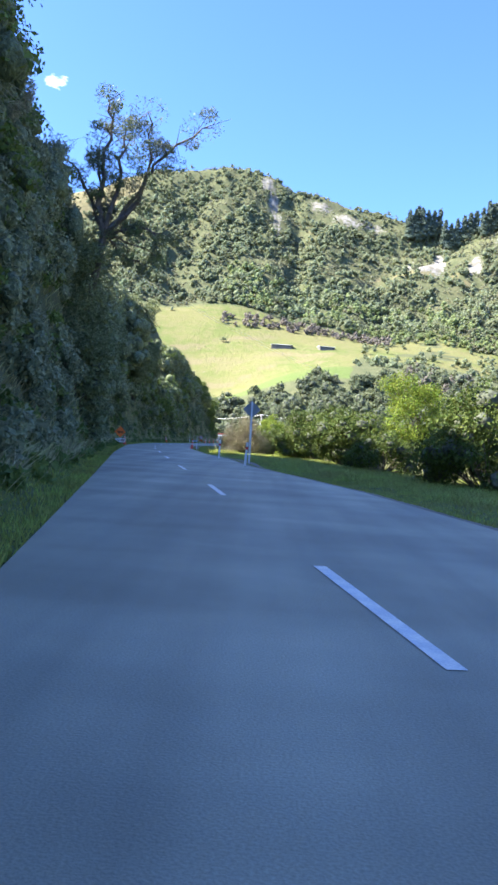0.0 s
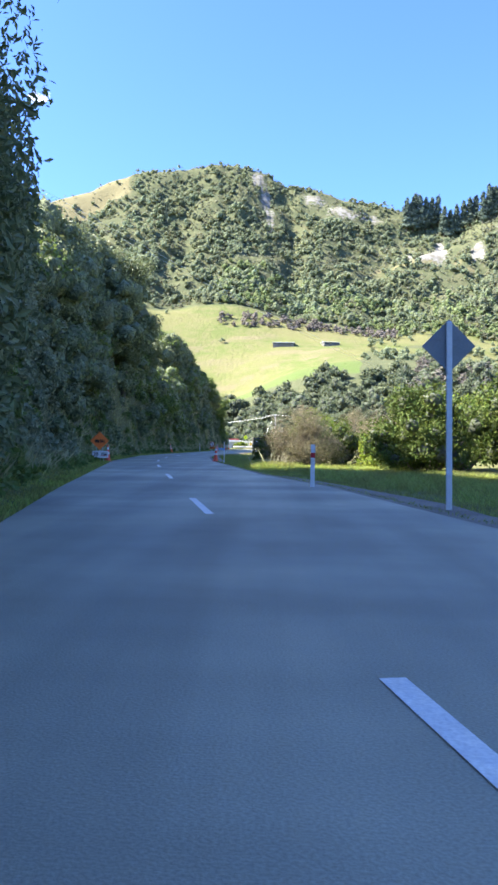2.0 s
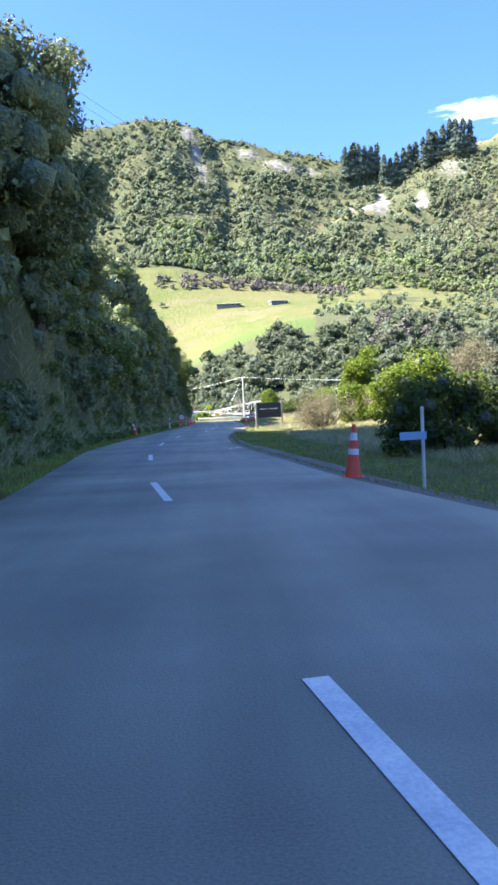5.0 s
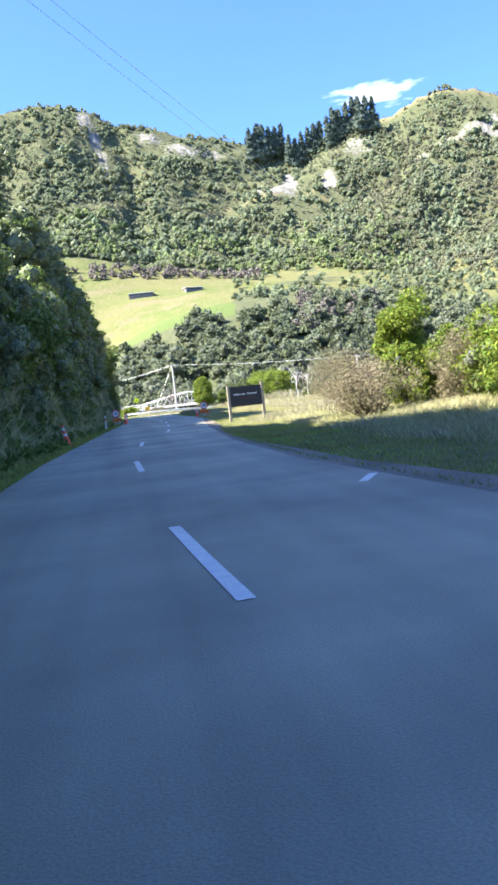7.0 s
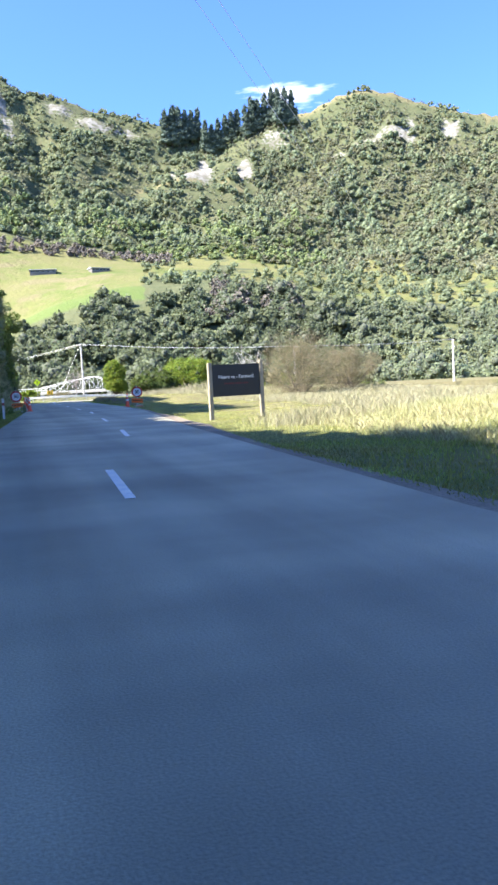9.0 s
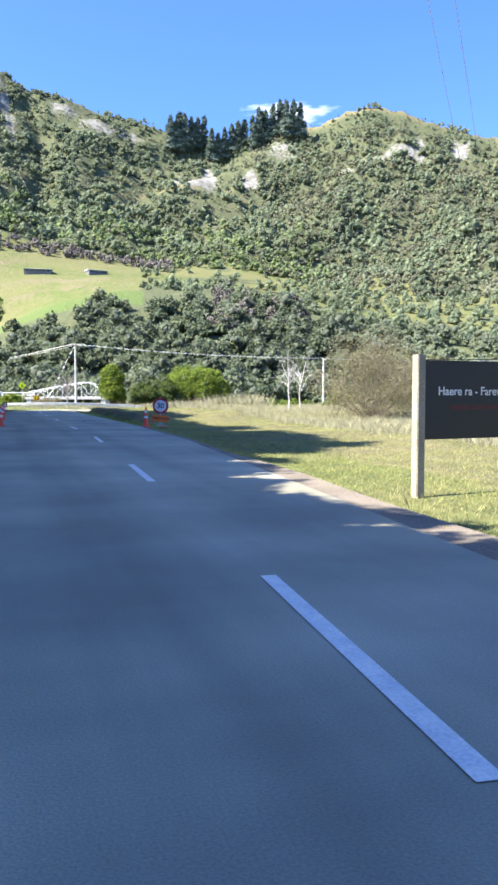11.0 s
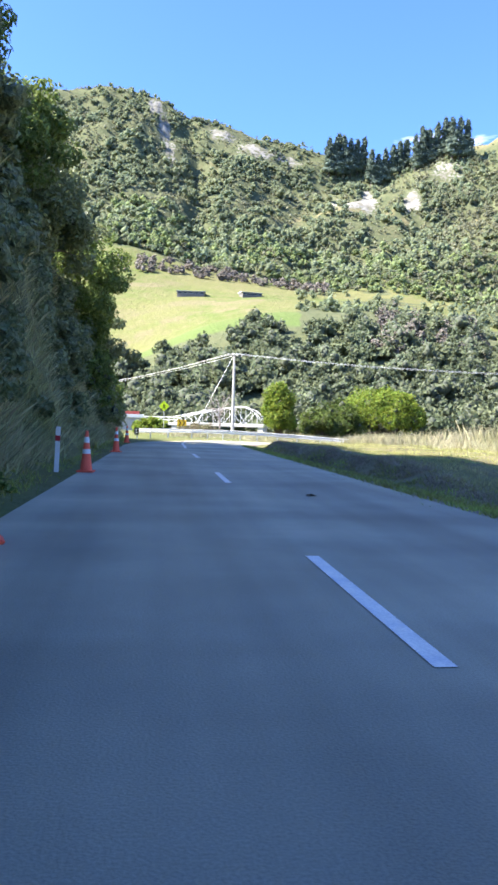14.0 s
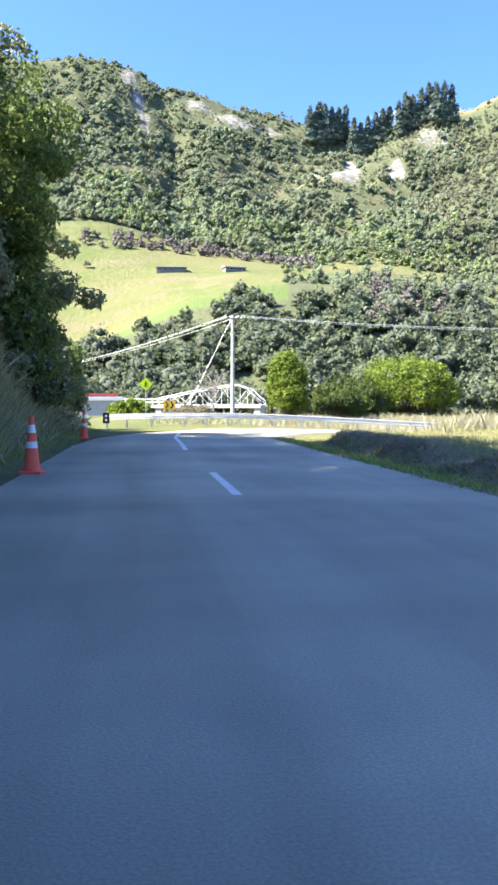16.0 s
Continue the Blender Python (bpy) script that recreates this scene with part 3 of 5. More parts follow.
def blobs(centres, sizes, rng, level=ICO1, jag=0.28):
    """Uneven lumps: centres (n,3), sizes (n,3). Returns vertices and faces."""
    v, f = level
    n = len(centres)
    ang = rng.uniform(0, 6.28, n)
    ca, sa = np.cos(ang)[:, None], np.sin(ang)[:, None]
    rad = 1 + rng.normal(0, jag, (n, len(v)))
    p = v[None] * rad[..., None]
    p = np.stack([p[..., 0] * ca - p[..., 1] * sa, p[..., 0] * sa + p[..., 1] * ca, p[..., 2]], -1)
    p = p * sizes[:, None, :] + centres[:, None, :]
    faces = f[None] + (np.arange(n) * len(v))[:, None, None]
    return p.reshape(-1, 3), faces.reshape(-1, 3)


def leaves(centres, normals, sizes, rng, slim=0.5, droop=0.2):
    """Small pointed leaves: base, two sides and a tip each."""
    n = len(centres)
    t = rng.normal(0, 1, (n, 3)); t[:, 2] -= droop
    t -= normals * np.sum(t * normals, 1, keepdims=True) * 0.7
    t /= np.linalg.norm(t, axis=1, keepdims=True) + 1e-6
    s = np.cross(t, normals + rng.normal(0, 0.5, (n, 3)))
    s /= np.linalg.norm(s, axis=1, keepdims=True) + 1e-6
    k = sizes[:, None]
    bend = normals * k * 0.12
    v = np.stack([centres, centres + t * k * 0.5 + s * k * slim / 2 + bend, centres + t * k, centres + t * k * 0.5 - s * k * slim / 2 + bend], 1)
    f = np.arange(n * 4).reshape(n, 4)
    return v.reshape(-1, 3), f


def leafy(centres, sizes, per, leaf, rng, slim=0.5, flat=0.0, wild=0.35):
    """Leaves spread over the outsides of lumps."""
    n = len(centres)
    d = rng.normal(0, 1, (n, per, 3)); d /= np.linalg.norm(d, axis=2, keepdims=True)
    d[..., 2] = np.abs(d[..., 2]) * (1 - flat) + d[..., 2] * flat
    rad = rng.uniform(0.72, 1.12, (n, per, 1))
    p = centres[:, None] + d * sizes[:, None] * rad
    nor = d + rng.normal(0, wild, d.shape)
    nor /= np.linalg.norm(nor, axis=2, keepdims=True)
    sz = np.abs(rng.normal(leaf, leaf * 0.3, n * per)) + leaf * 0.2
    return leaves(p.reshape(-1, 3), nor.reshape(-1, 3), sz, rng, slim)


def stuff(name, v, f, material, label, category, smooth_=False):
    return tagged(mesh_np(name, v, f, material, smooth=smooth_), label, category, kind="stuff")


def forest(count, az, rr, size, seed, keep, material, name, label, lobes=4, per=10, leaf=1.0, lobe=(0.16, 0.25), heart=0.8, inside=None, tall=1.0):
    """Many crowns standing on the hillside within a stretch of compass angle and distance: each a group of leafy lobes round a solid inside."""
    rng = np.random.default_rng(seed)
    a, r = rng.uniform(*az, count), np.sqrt(rng.uniform(rr[0] ** 2, rr[1] ** 2, count))
    x, y = PIVOT[0] + r * np.sin(np.radians(a)), PIVOT[1] + r * np.cos(np.radians(a))
    ok = keep(x, y, a, r, rng)
    x, y = x[ok], y[ok]
    z = height(x, y)
    n = len(x)
    s = size * np.exp(np.clip(rng.normal(0, 0.32, n), -0.7, 0.6)) * (1 - 0.5 * smooth((r[ok] - 745) / 45))
    cs, ss = [], []
    for k in range(lobes):
        turn, out = rng.uniform(0, 6.28, n), rng.uniform(0.1, 0.36, n) * s * (k > 0)
        up = s * tall * (0.62 if k == 0 else rng.uniform(0.15, 0.6, n) * (1.1 - out / s))
        w = s * rng.uniform(*lobe, n) * (1.25 if k == 0 else 1.0)
        cs.append(np.stack([x + np.cos(turn) * out, y + np.sin(turn) * out, z + up], -1))
        ss.append(np.stack([w, w, w * rng.uniform(0.85, 1.2, n)], -1))
    cs, ss = np.concatenate(cs), np.concatenate(ss)
    v, f = leafy(cs, ss, per, leaf, rng, slim=0.8, flat=0.4, wild=0.22)
    stuff(name, v, f, material, label, "forest")
    # Solid cores; an inside material, where given, paints the crown's inner shade dark.
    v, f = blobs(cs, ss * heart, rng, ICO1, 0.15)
    return stuff(name + "_inside", v, f, inside or material, "solid lumps inside " + label, "forest", True)


def upper(x, y, a, r, rng):
    c = cover(x, y)
    dens = 0.55 + 0.75 * ripple(x + 90, y, 75) + 0.25 * ripple(x, y + 40, 25) - 1.1 * c[:, 1] - 0.8 * c[:, 2] - 0.8 * (c[:, 0] > 0.5)
    return (rng.uniform(0, 1, len(x)) < dens)


def scrubby(x, y, a, r, rng):
    c = cover(x, y)
    return rng.uniform(0, 1, len(x)) < 0.85 - 1.2 * c[:, 1] - 0.75 * c[:, 2]


forest(9000, (-15, 34), (584, 804), 5.6, 11, upper, FOREST, "hill_forest", "olive-green bush on the steep far hillside", 5, 8, 1.25)
forest(9500, (-15, 34), (584, 804), 2.6, 18, scrubby, SCRUB, "hill_scrub", "low grey-olive scrub on the open parts of the hillside", 1, 7, 0.9, (0.24, 0.34), 0.7)
forest(900, (-12, 34), (470, 620), 4.4, 12, lambda x, y, a, r, g: (g.uniform(0, 1, len(x)) < np.where(a > 9, 0.22, 0.012) + 0.4 * (r > 588)), FOREST, "terrace_scrub", "scattered bushes on the pasture below the hill", 5, 14, 0.8, (0.16, 0.25), 0.7)
forest(3400, (17, 34), (584, 780), 3.4, 28, lambda x, y, a, r, g: cover(x, y)[:, 1] < 0.3, SCRUB, "flank_scrub", "grey-olive scrub covering the flank of the hill", 3, 8, 1.0)
bank_top = lambda a: np.interp(a, [-4, -1, 3, 8, 16, 40], [344, 353, 362, 374, 388, 392])
forest(600, (-4, 22.3), (262, 412), 9.5, 13, lambda x, y, a, r, g: (r + 13 * ripple(x, y, 33) < bank_top(a)), FOREST_DARK, "river_bank_forest", "dark native trees crowding the bank below the pasture", 20, 30, 0.95, (0.10, 0.17), 0.66, INNER_SHADE, 0.95)
forest(1100, (-3, 42), (258, 398), 6.6, 17, lambda x, y, a, r, g: (g.uniform(0, 1, len(x)) < np.where(a < 22, 0.13, 0.72)) & (r < bank_top(a)), FOREST, "bank_scrub", "lighter green trees among the dark ones on the river bank", 12, 24, 0.75, (0.12, 0.2), 0.66, INNER_SHADE)
forest(760, (9, 42), (412, 500), 5.6, 14, lambda x, y, a, r, g: g.uniform(0, 1, len(x)) < np.where(r < 440, np.where(a > 22, 0.6, 0.3), 0.16), FOREST, "gully_forest", "mixed trees in the gullies above the river", 8, 14, 0.9, (0.14, 0.22), 0.7)
forest(560, (19.5, 42), (466, 592), 5.4, 29, lambda x, y, a, r, g: g.uniform(0, 1, len(x)) < 0.45 + 0.45 * ripple(x, y, 40), FOREST, "terrace_forest", "mixed bush in clumps over the upper terrace", 6, 14, 0.9, (0.15, 0.23), 0.7)
forest(900, (-3, 22), (584, 655), 5.8, 19, lambda x, y, a, r, g: g.uniform(0, 1, len(x)) < 0.62 + 0.5 * ripple(x, y, 45), FOREST_GREEN, "lower_slope_forest", "bright green bush on the lower slope above the pasture", 8, 10, 1.0, (0.14, 0.22), 0.75)
forest(210, (-3, 11), (535, 582), 5.2, 15, lambda x, y, a, r, g: np.abs(r - 562 + np.abs(a - 6) * 1.5) < 13, FOREST_GREY, "bare_hedge", "grey-brown leafless scrub along the top of the pasture", 5, 22, 0.7, (0.14, 0.24), 0.6)
forest(80, (13.5, 20), (345, 400), 7.0, 16, lambda x, y, a, r, g: g.uniform(0, 1, len(x)) < 0.6, FOREST_GREY, "bare_trees", "leafless purple-brown trees on the river bank", 9, 40, 0.6, (0.12, 0.2), 0.5, INNER_SHADE, 1.25)


# ---- near bank ----
def bank_cover(y0, y1, count, leaf, per, seed, material, name, label, low=0.8, reach=7.0, big=(0.6, 1.5), lobes=6, hang=1.0):
    """Shrubs hanging over the cutting beside the road, each a group of leafy lobes that bulge out from the bank."""
    rng = np.random.default_rng(seed)
    y = rng.uniform(y0, y1, count)
    u = rng.uniform(low, reach, count)
    x = np.interp(y, LEFT_Y, LEFT_X) - u
    z = height(x, y)
    s = rng.uniform(*big, count) * np.clip(0.45 + z / 9, 0.4, 1.15)
    d = rng.normal(0, 0.6, (count, lobes, 3)) + np.array([0.45, 0, 0.5])
    d /= np.linalg.norm(d, axis=2, keepdims=True)
    c = np.stack([x, y, z], -1)[:, None] + d * s[:, None, None] * rng.uniform(0.35, 0.8, (count, lobes, 1))
    w = s[:, None] * rng.uniform(0.2, 0.38, (count, lobes))
    sz = np.stack([w, w, w * hang * rng.uniform(0.8, 1.25, w.shape)], -1)
    c, sz = c.reshape(-1, 3), sz.reshape(-1, 3)
    v, f = leafy(c, sz, per, leaf, rng, slim=0.6, flat=0.75, wild=0.3)
    stuff(name, v, f, material, label, "bushes")
    return c, sz


rngb = np.random.default_rng(77)
INNER = [
    bank_cover(4, 64, 280, 0.14, 100, 20, CREEPER, "bluff_creepers", "fine-leaved creepers and shrubs hanging over the shaded bluff", 1.8, 8.5, (0.8, 1.6), 9, 1.7),
    bank_cover(58, 160, 430, 0.21, 48, 21, LEAF_DARK, "bluff_shrubs", "dark green shrubs and creepers hanging over the shaded bluff", 2.2, 8.5, (0.9, 1.9), 8, 1.2),
    bank_cover(4, 66, 60, 0.15, 90, 25, LEAF_MID, "crest_bushes", "mid-green bushes bulging from the bluff", 3.2, 10.0, (1.2, 2.5), 11),
    bank_cover(66, 96, 46, 0.23, 84, 27, LEAF_DARK, "bluff_trees", "large dark tree crowns leaning out from the bluff", 3.0, 7.5, (2.2, 3.3), 20),
    bank_cover(62, 160, 130, 0.21, 56, 22, LEAF_MID, "bluff_bushes", "mid-green bushes along the face and crest of the bluff", 2.6, 10.0, (1.2, 2.5), 12),
    bank_cover(156, 214, 190, 0.18, 44, 23, LEAF_DARK, "bank_shrubs", "shrubs and ferns on the low bank beside the road", 1.4, 9.0, (0.7, 1.4), 7),
    bank_cover(158, 196, 60, 0.16, 60, 26, LEAF_DARK, "hanging_bushes", "dark leafy bushes hanging over the low bank", 2.2, 5.0, (1.0, 1.8), 10),
]
bank_cover(2, 160, 900, 0.17, 16, 24, LEAF_MID, "bank_ferns", "ferns and low growth at the foot of the bluff", 0.8, 5.0, (0.35, 0.9), 5)
v, f = blobs(np.concatenate([c for c, _ in INNER]), np.concatenate([w for _, w in INNER]) * 0.72, rngb, ICO1, jag=0.15)
stuff("bluff_thicket", v, f, CORE, "shadowed twigs and stems inside the bluff shrubs", "bushes", True)


def blades(points, tall, width, lean, rng):
    """Grass blades: tall thin triangles with a bend."""
    n = len(points)
    a = rng.uniform(0, 6.28, n)
    h = tall * rng.uniform(0.5, 1.2, n)
    side = np.stack([np.cos(a), np.sin(a), np.zeros(n)], -1) * (width * rng.uniform(0.6, 1.3, n))[:, None]
    tip = np.stack([np.cos(a + 1.4) * h * lean, np.sin(a + 1.4) * h * lean, h], -1) + rng.normal(0, 0.08, (n, 3)) * h[:, None]
    mid = tip * 0.5; mid[:, 2] += h * 0.12
    v = np.stack([points - side, points + side, points + mid + side * 0.6, points + tip, points + mid - side * 0.6], 1)
    return v.reshape(-1, 3), np.arange(n * 5).reshape(n, 5)


def grass_band(name, label, count, y0, y1, side, lo, hi, tall, width, lean, seed, material, clump=0.0):
    rng = np.random.default_rng(seed)
    y = rng.uniform(y0, y1, count)
    d = lo + (hi - lo) * rng.uniform(0, 1, count) ** 1.3
    if clump:
        k = max(1, int(count * clump))
        pick = rng.integers(0, k, count)
        y, d = y[:k][pick] + rng.normal(0, 0.18, count), d[:k][pick] + rng.normal(0, 0.18, count)
    x = np.interp(y, LEFT_Y, LEFT_X) - d if side < 0 else np.interp(y, RIGHT_Y, RIGHT_X) + d
    p = np.stack([x, y, height(x, y) - 0.02], -1)
    v, f = blades(p, tall, width, lean, rng)
    return stuff(name, v, f, material, label, "grass")


grass_band("verge_grass", "short green grass verge at the foot of the bluff", 52000, 0, 146, -1, 0.03, 2.4, 0.14, 0.012, 0.6, 31, GRASS)
grass_band("shoulder_grass", "thin green grass between the gravel shoulder and the bank", 9000, 146, 206, -1, 0.55, 2.4, 0.13, 0.012, 0.6, 41, GRASS, 0.12)
grass_band("bank_grass", "long tangled grass and fern on the bank", 60000, 0, 205, -1, 1.25, 4.4, 0.5, 0.014, 1.0, 32, GRASS_PALE, 0.05)
grass_band("roadside_grass", "mown green grass beside the road", 90000, 2, 112, 1, 0.2, 6.0, 0.10, 0.009, 0.6, 33, GRASS)
grass_band("long_verge_grass", "soft long grass in front of the roadside bushes", 40000, 12, 80, 1, 4.0, 11, 0.20, 0.006, 0.9, 40, GRASS, 0.6)
grass_band("verge_weeds", "tall grey-green weeds between the mown verge and the bushes", 40000, 14, 66, 1, 2.4, 9, 0.26, 0.006, 1.0, 43, GRASS, 0.6)
grass_band("edge_grass", "thin green grass at the edge of the seal", 12000, 154, 192, 1, 0.1, 1.1, 0.13, 0.014, 0.8, 38, GRASS, 0.12)
grass_band("berm_top_grass", "short sunlit pasture on top of the low bank", 50000, 158, 194, 1, 1.6, 16, 0.10, 0.007, 0.6, 39, GRASS_SUN)
grass_band("bank_thatch", "dead brown grass and roots hanging down the cut face of the low bank", 34000, 159, 191, 1, 0.7, 1.9, 0.10, 0.006, 1.3, 44, THATCH, 0.08)
grass_band("bank_tussocks", "long drooping grass hanging down the bank", 50000, 146, 206, -1, 1.3, 5.0, 0.55, 0.013, 1.1, 37, GRASS_PALE, 0.06)
grass_band("rank_grass", "rank green grass on the low berm", 60000, 76, 120, 1, 3.6, 12, 0.28, 0.006, 0.9, 34, GRASS_PALE, 0.3)
grass_band("dry_grass", "tall pale dry grass in the paddock", 90000, 122, 200, 1, 9, 36, 0.42, 0.007, 0.8, 35, HAY, 0.3)
grass_band("sunlit_grass", "yellow-green grass in the sun beyond the berm", 90000, 108, 160, 1, 0.35, 11, 0.08, 0.006, 0.7, 36, GRASS_SUN)


def rail_grass():
    """Rough pale grass on the flat behind the guard rail."""
    rng = np.random.default_rng(42)
    n = 24000
    x, y = rng.uniform(-6, 52, n), rng.uniform(215, 248, n)
    pick = rng.integers(0, 3000, n)
    x, y = x[pick] + rng.normal(0, 0.3, n), y[pick] + rng.normal(0, 0.3, n)
    v, f = blades(np.stack([x, y, height(x, y) - 0.02], -1), 0.55, 0.016, 0.6, rng)
    stuff("flat_grass", v, f, HAY, "rough pale grass on the flat behind the guard rail", "grass")


rail_grass()


def limb_tree(name, label, base, tall, crown, seed, leaf=0.2, leaf_mat=LEAF_MID, bark=BARK, trunk=0.16, lean=(0, 0), count=9, per=150, lobe=0.35, low=0.35, slim=0.5, bare=False, category="tree"):
    """A tapered trunk that forks into limbs, and a crown of leaf clumps at the ends of the limbs."""
    rng = np.random.default_rng(seed)
    x, y = base
    thing = tag_thing(name, label, category)
    z = float(height(x, y))
    thing.location = (x, y, z)
    bm = bmesh.new()
    top = Vector((lean[0], lean[1], tall * 0.55))
    prev, pr = Vector((0, 0, -0.2)), trunk
    for k in range(1, 5):
        p = top * (k / 4) + Vector(rng.normal(0, tall * 0.012, 3))
        rod(bm, prev, p, pr, pr * 0.8, 8); prev, pr = p, pr * 0.8
    cs, ss = [], []
    for k in range(count):
        a = 6.28 * k / count + rng.uniform(-0.4, 0.4)
        hgt = rng.uniform(low, 1.0)
        start = top * rng.uniform(0.45, 1.0)
        rad = crown * (1.0 - 0.55 * abs(hgt - 0.55) * 1.4) * rng.uniform(0.6, 1.0)
        end = Vector((lean[0] + math.cos(a) * rad, lean[1] + math.sin(a) * rad, tall * hgt * 0.92))
        mid = start.lerp(end, 0.5) + Vector((0, 0, tall * 0.04))
        rod(bm, start, mid, trunk * 0.42, trunk * 0.25, 6); rod(bm, mid, end, trunk * 0.25, trunk * 0.08, 5)
        for j in range(3 if not bare else 6):
            e2 = mid.lerp(end, rng.uniform(0.3, 1)) + Vector(rng.normal(0, crown * (0.22 if not bare else 0.35), 3))
            rod(bm, mid.lerp(end, 0.4), e2, trunk * 0.12, trunk * 0.03, 4)
            cs.append(e2[:]); ss.append(crown * lobe * rng.uniform(0.6, 1.15))
        cs.append(end[:]); ss.append(crown * lobe * rng.uniform(0.7, 1.2))
    part("trunk", bm, bark, thing)
    if not bare:
        ss = np.array(ss)[:, None] * np.array([1, 1, 0.8])
        v, f = leafy(np.array(cs), ss, per, leaf, rng, slim, flat=0.8)
        tagged(mesh_np("crown", v, f, leaf_mat, thing))
    return thing


def shrub(name, label, base, wide, tall, seed, leaf=0.16, leaf_mat=LEAF_MID, per=150, lumps=18, core=True, heart=0.46, category="bush", dome=False):
    """A bush: several stems from one root and a crown of leaf clumps over lumps coloured dark for inner shade."""
    rng = np.random.default_rng(seed)
    x, y = base
    thing = tag_thing(name, label, category)
    thing.location = (x, y, float(height(x, y)))
    bm = bmesh.new()
    cs, ss = [], []
    lumps, per, leaf = int(lumps * 2.2), int(per * 0.6 * min(1.9, max(1.0, (min(wide, tall) / 2.8) ** 1.5))), leaf * 1.5
    for k in range(lumps):
        a, q = rng.uniform(0, 6.28), rng.uniform(0, 1) ** 0.6
        h = tall * (0.10 + 0.76 * rng.uniform(0, 1) * math.sqrt(max(0.0, 1 - q * q * 0.8)))
        if dome:
            up = rng.uniform(0.1, 1.0)
            q = math.sqrt(1 - up * up * 0.98)
            h = tall * (0.25 + 0.6 * up)
            if tall > wide:
                q, h = 0.9 * (1 - up) ** 0.6, tall * (0.1 + 0.82 * up)
        c = Vector((math.cos(a) * q * wide * 0.42, math.sin(a) * q * wide * 0.42, h))
        if dome:
            c += Vector(rng.normal(0, 0.055 * min(wide, tall), 3))
        rod(bm, (c.x * 0.15, c.y * 0.15, -0.1), c, 0.035, 0.012, 5)
        cs.append(c[:]); ss.append((min(wide, tall) * rng.uniform(0.13, 0.24),) * 3)
    part("stem", bm, BARK, thing)
    cs, ss = np.array(cs), np.array(ss)
    dry = leaf_mat is LEAF_DRY
    v, f = leafy(cs, ss, int(per * 1.25) if dry else per, leaf * 1.25 if dry else leaf, rng, 0.22 if dry else 0.5, flat=0.8, wild=0.55 if dry else 0.42)
    mesh_np("crown", v, f, leaf_mat, thing)
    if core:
        # Solid lumps, coloured dark so gaps between the leaves look shaded.
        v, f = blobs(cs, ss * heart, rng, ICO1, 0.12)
        tagged(mesh_np("inner_growth", v, f, INNER_SHADE, thing, True), "dark solid lumps standing for the shade inside the bush")
    return thing


# ---- mends and marks on the seal ----
SEAL_LIGHT = mat("worn_seal", (0.72, 0.64, 0.50), 0.55, vary=0.15, scale=0.6, fine=70, bump=0.4, second=(0.5, 0.45, 0.37), depth=0.008)
bm = bmesh.new()
for a, b in (((-8.8, 166.3), (-7.8, 166.35)), ((-7.1, 165.7), (-6.2, 165.45))):
    bm.faces.new([bm.verts.new((x, y + o, 0.003)) for (x, y), o in ((a, -0.025), (b, -0.02), (b, 0.015), (a, 0.025))])
me = bpy.data.meshes.new("joint_mark"); bm.to_mesh(me); bm.free(); me.materials.append(SEAL_LIGHT)
tagged(new("joint_mark", me), "thin pale line scraped across the seal", "road marking", kind="structure")
bm = bmesh.new(); bm.faces.new([bm.verts.new((x, y, 0.006)) for x, y in ((-6.85, 87.0), (-6.72, 86.96), (-6.32, 87.75), (-6.45, 87.8))])
me = bpy.data.meshes.new("stub_line"); bm.to_mesh(me); bm.free(); me.materials.append(PAINT)
tagged(new("stub_line", me), "short worn white stroke near the edge of the seal", "road marking", kind="structure")


# ---- things by the road ----
def road_rag(at):
    """A crumpled dark rag lying flat on the seal."""
    rng = np.random.default_rng(91)
    bm = bmesh.new()
    grid = [[bm.verts.new(((i - 3) * 0.03 * (1 + 0.25 * rng.normal()), (j - 2) * 0.035 * (1 + 0.25 * rng.normal()), 0.012 + max(0.0, 0.015 * rng.normal() + 0.012) * (0 < i < 6 and 0 < j < 4))) for j in range(5)] for i in range(7)]
    for i in range(6):
        for j in range(4):
            bm.faces.new((grid[i][j], grid[i + 1][j], grid[i + 1][j + 1], grid[i][j + 1]))
    bmesh.ops.solidify(bm, geom=bm.faces[:], thickness=0.008)
    me = bpy.data.meshes.new("rag"); bm.to_mesh(me); bm.free(); me.materials.append(BARK)
    rag = tagged(new("rag", me), "crumpled dark rag lying flat on the seal", "litter")
    rag.location = (*at, 0.0)


road_rag((-4.8, 159.8))


def traffic_cone(at, lean=(0, 0)):
    """Orange cone with two white bands on a flat square foot."""
    thing = tag_thing("traffic_cone", "orange plastic traffic cone with two white reflective bands", "traffic cone", "cones along the road")
    bm = bmesh.new(); box(bm, (0.40, 0.40, 0.045), (0, 0, 0.022), 0.015); part("foot", bm, ORANGE, thing)
    bm = bmesh.new(); rod(bm, (0, 0, 0.04), (0, 0, 0.99), 0.145, 0.034, 20)
    part("cone_body", bm, ORANGE, thing)
    for lo, hi in ((0.44, 0.55), (0.70, 0.84)):
        bm = bmesh.new()
        rad = lambda z: 0.145 - (z - 0.04) / 0.95 * 0.111 + 0.004
        rod(bm, (0, 0, lo), (0, 0, hi), rad(lo), rad(hi), 20)
        part("reflective_band", bm, REFLECT, thing, "white reflective band")
    thing.matrix_world = pose(at[0], at[1], float(height(*at)) if at[2] is None else at[2], lean[0], lean[1], random.uniform(-20, 20))
    return thing


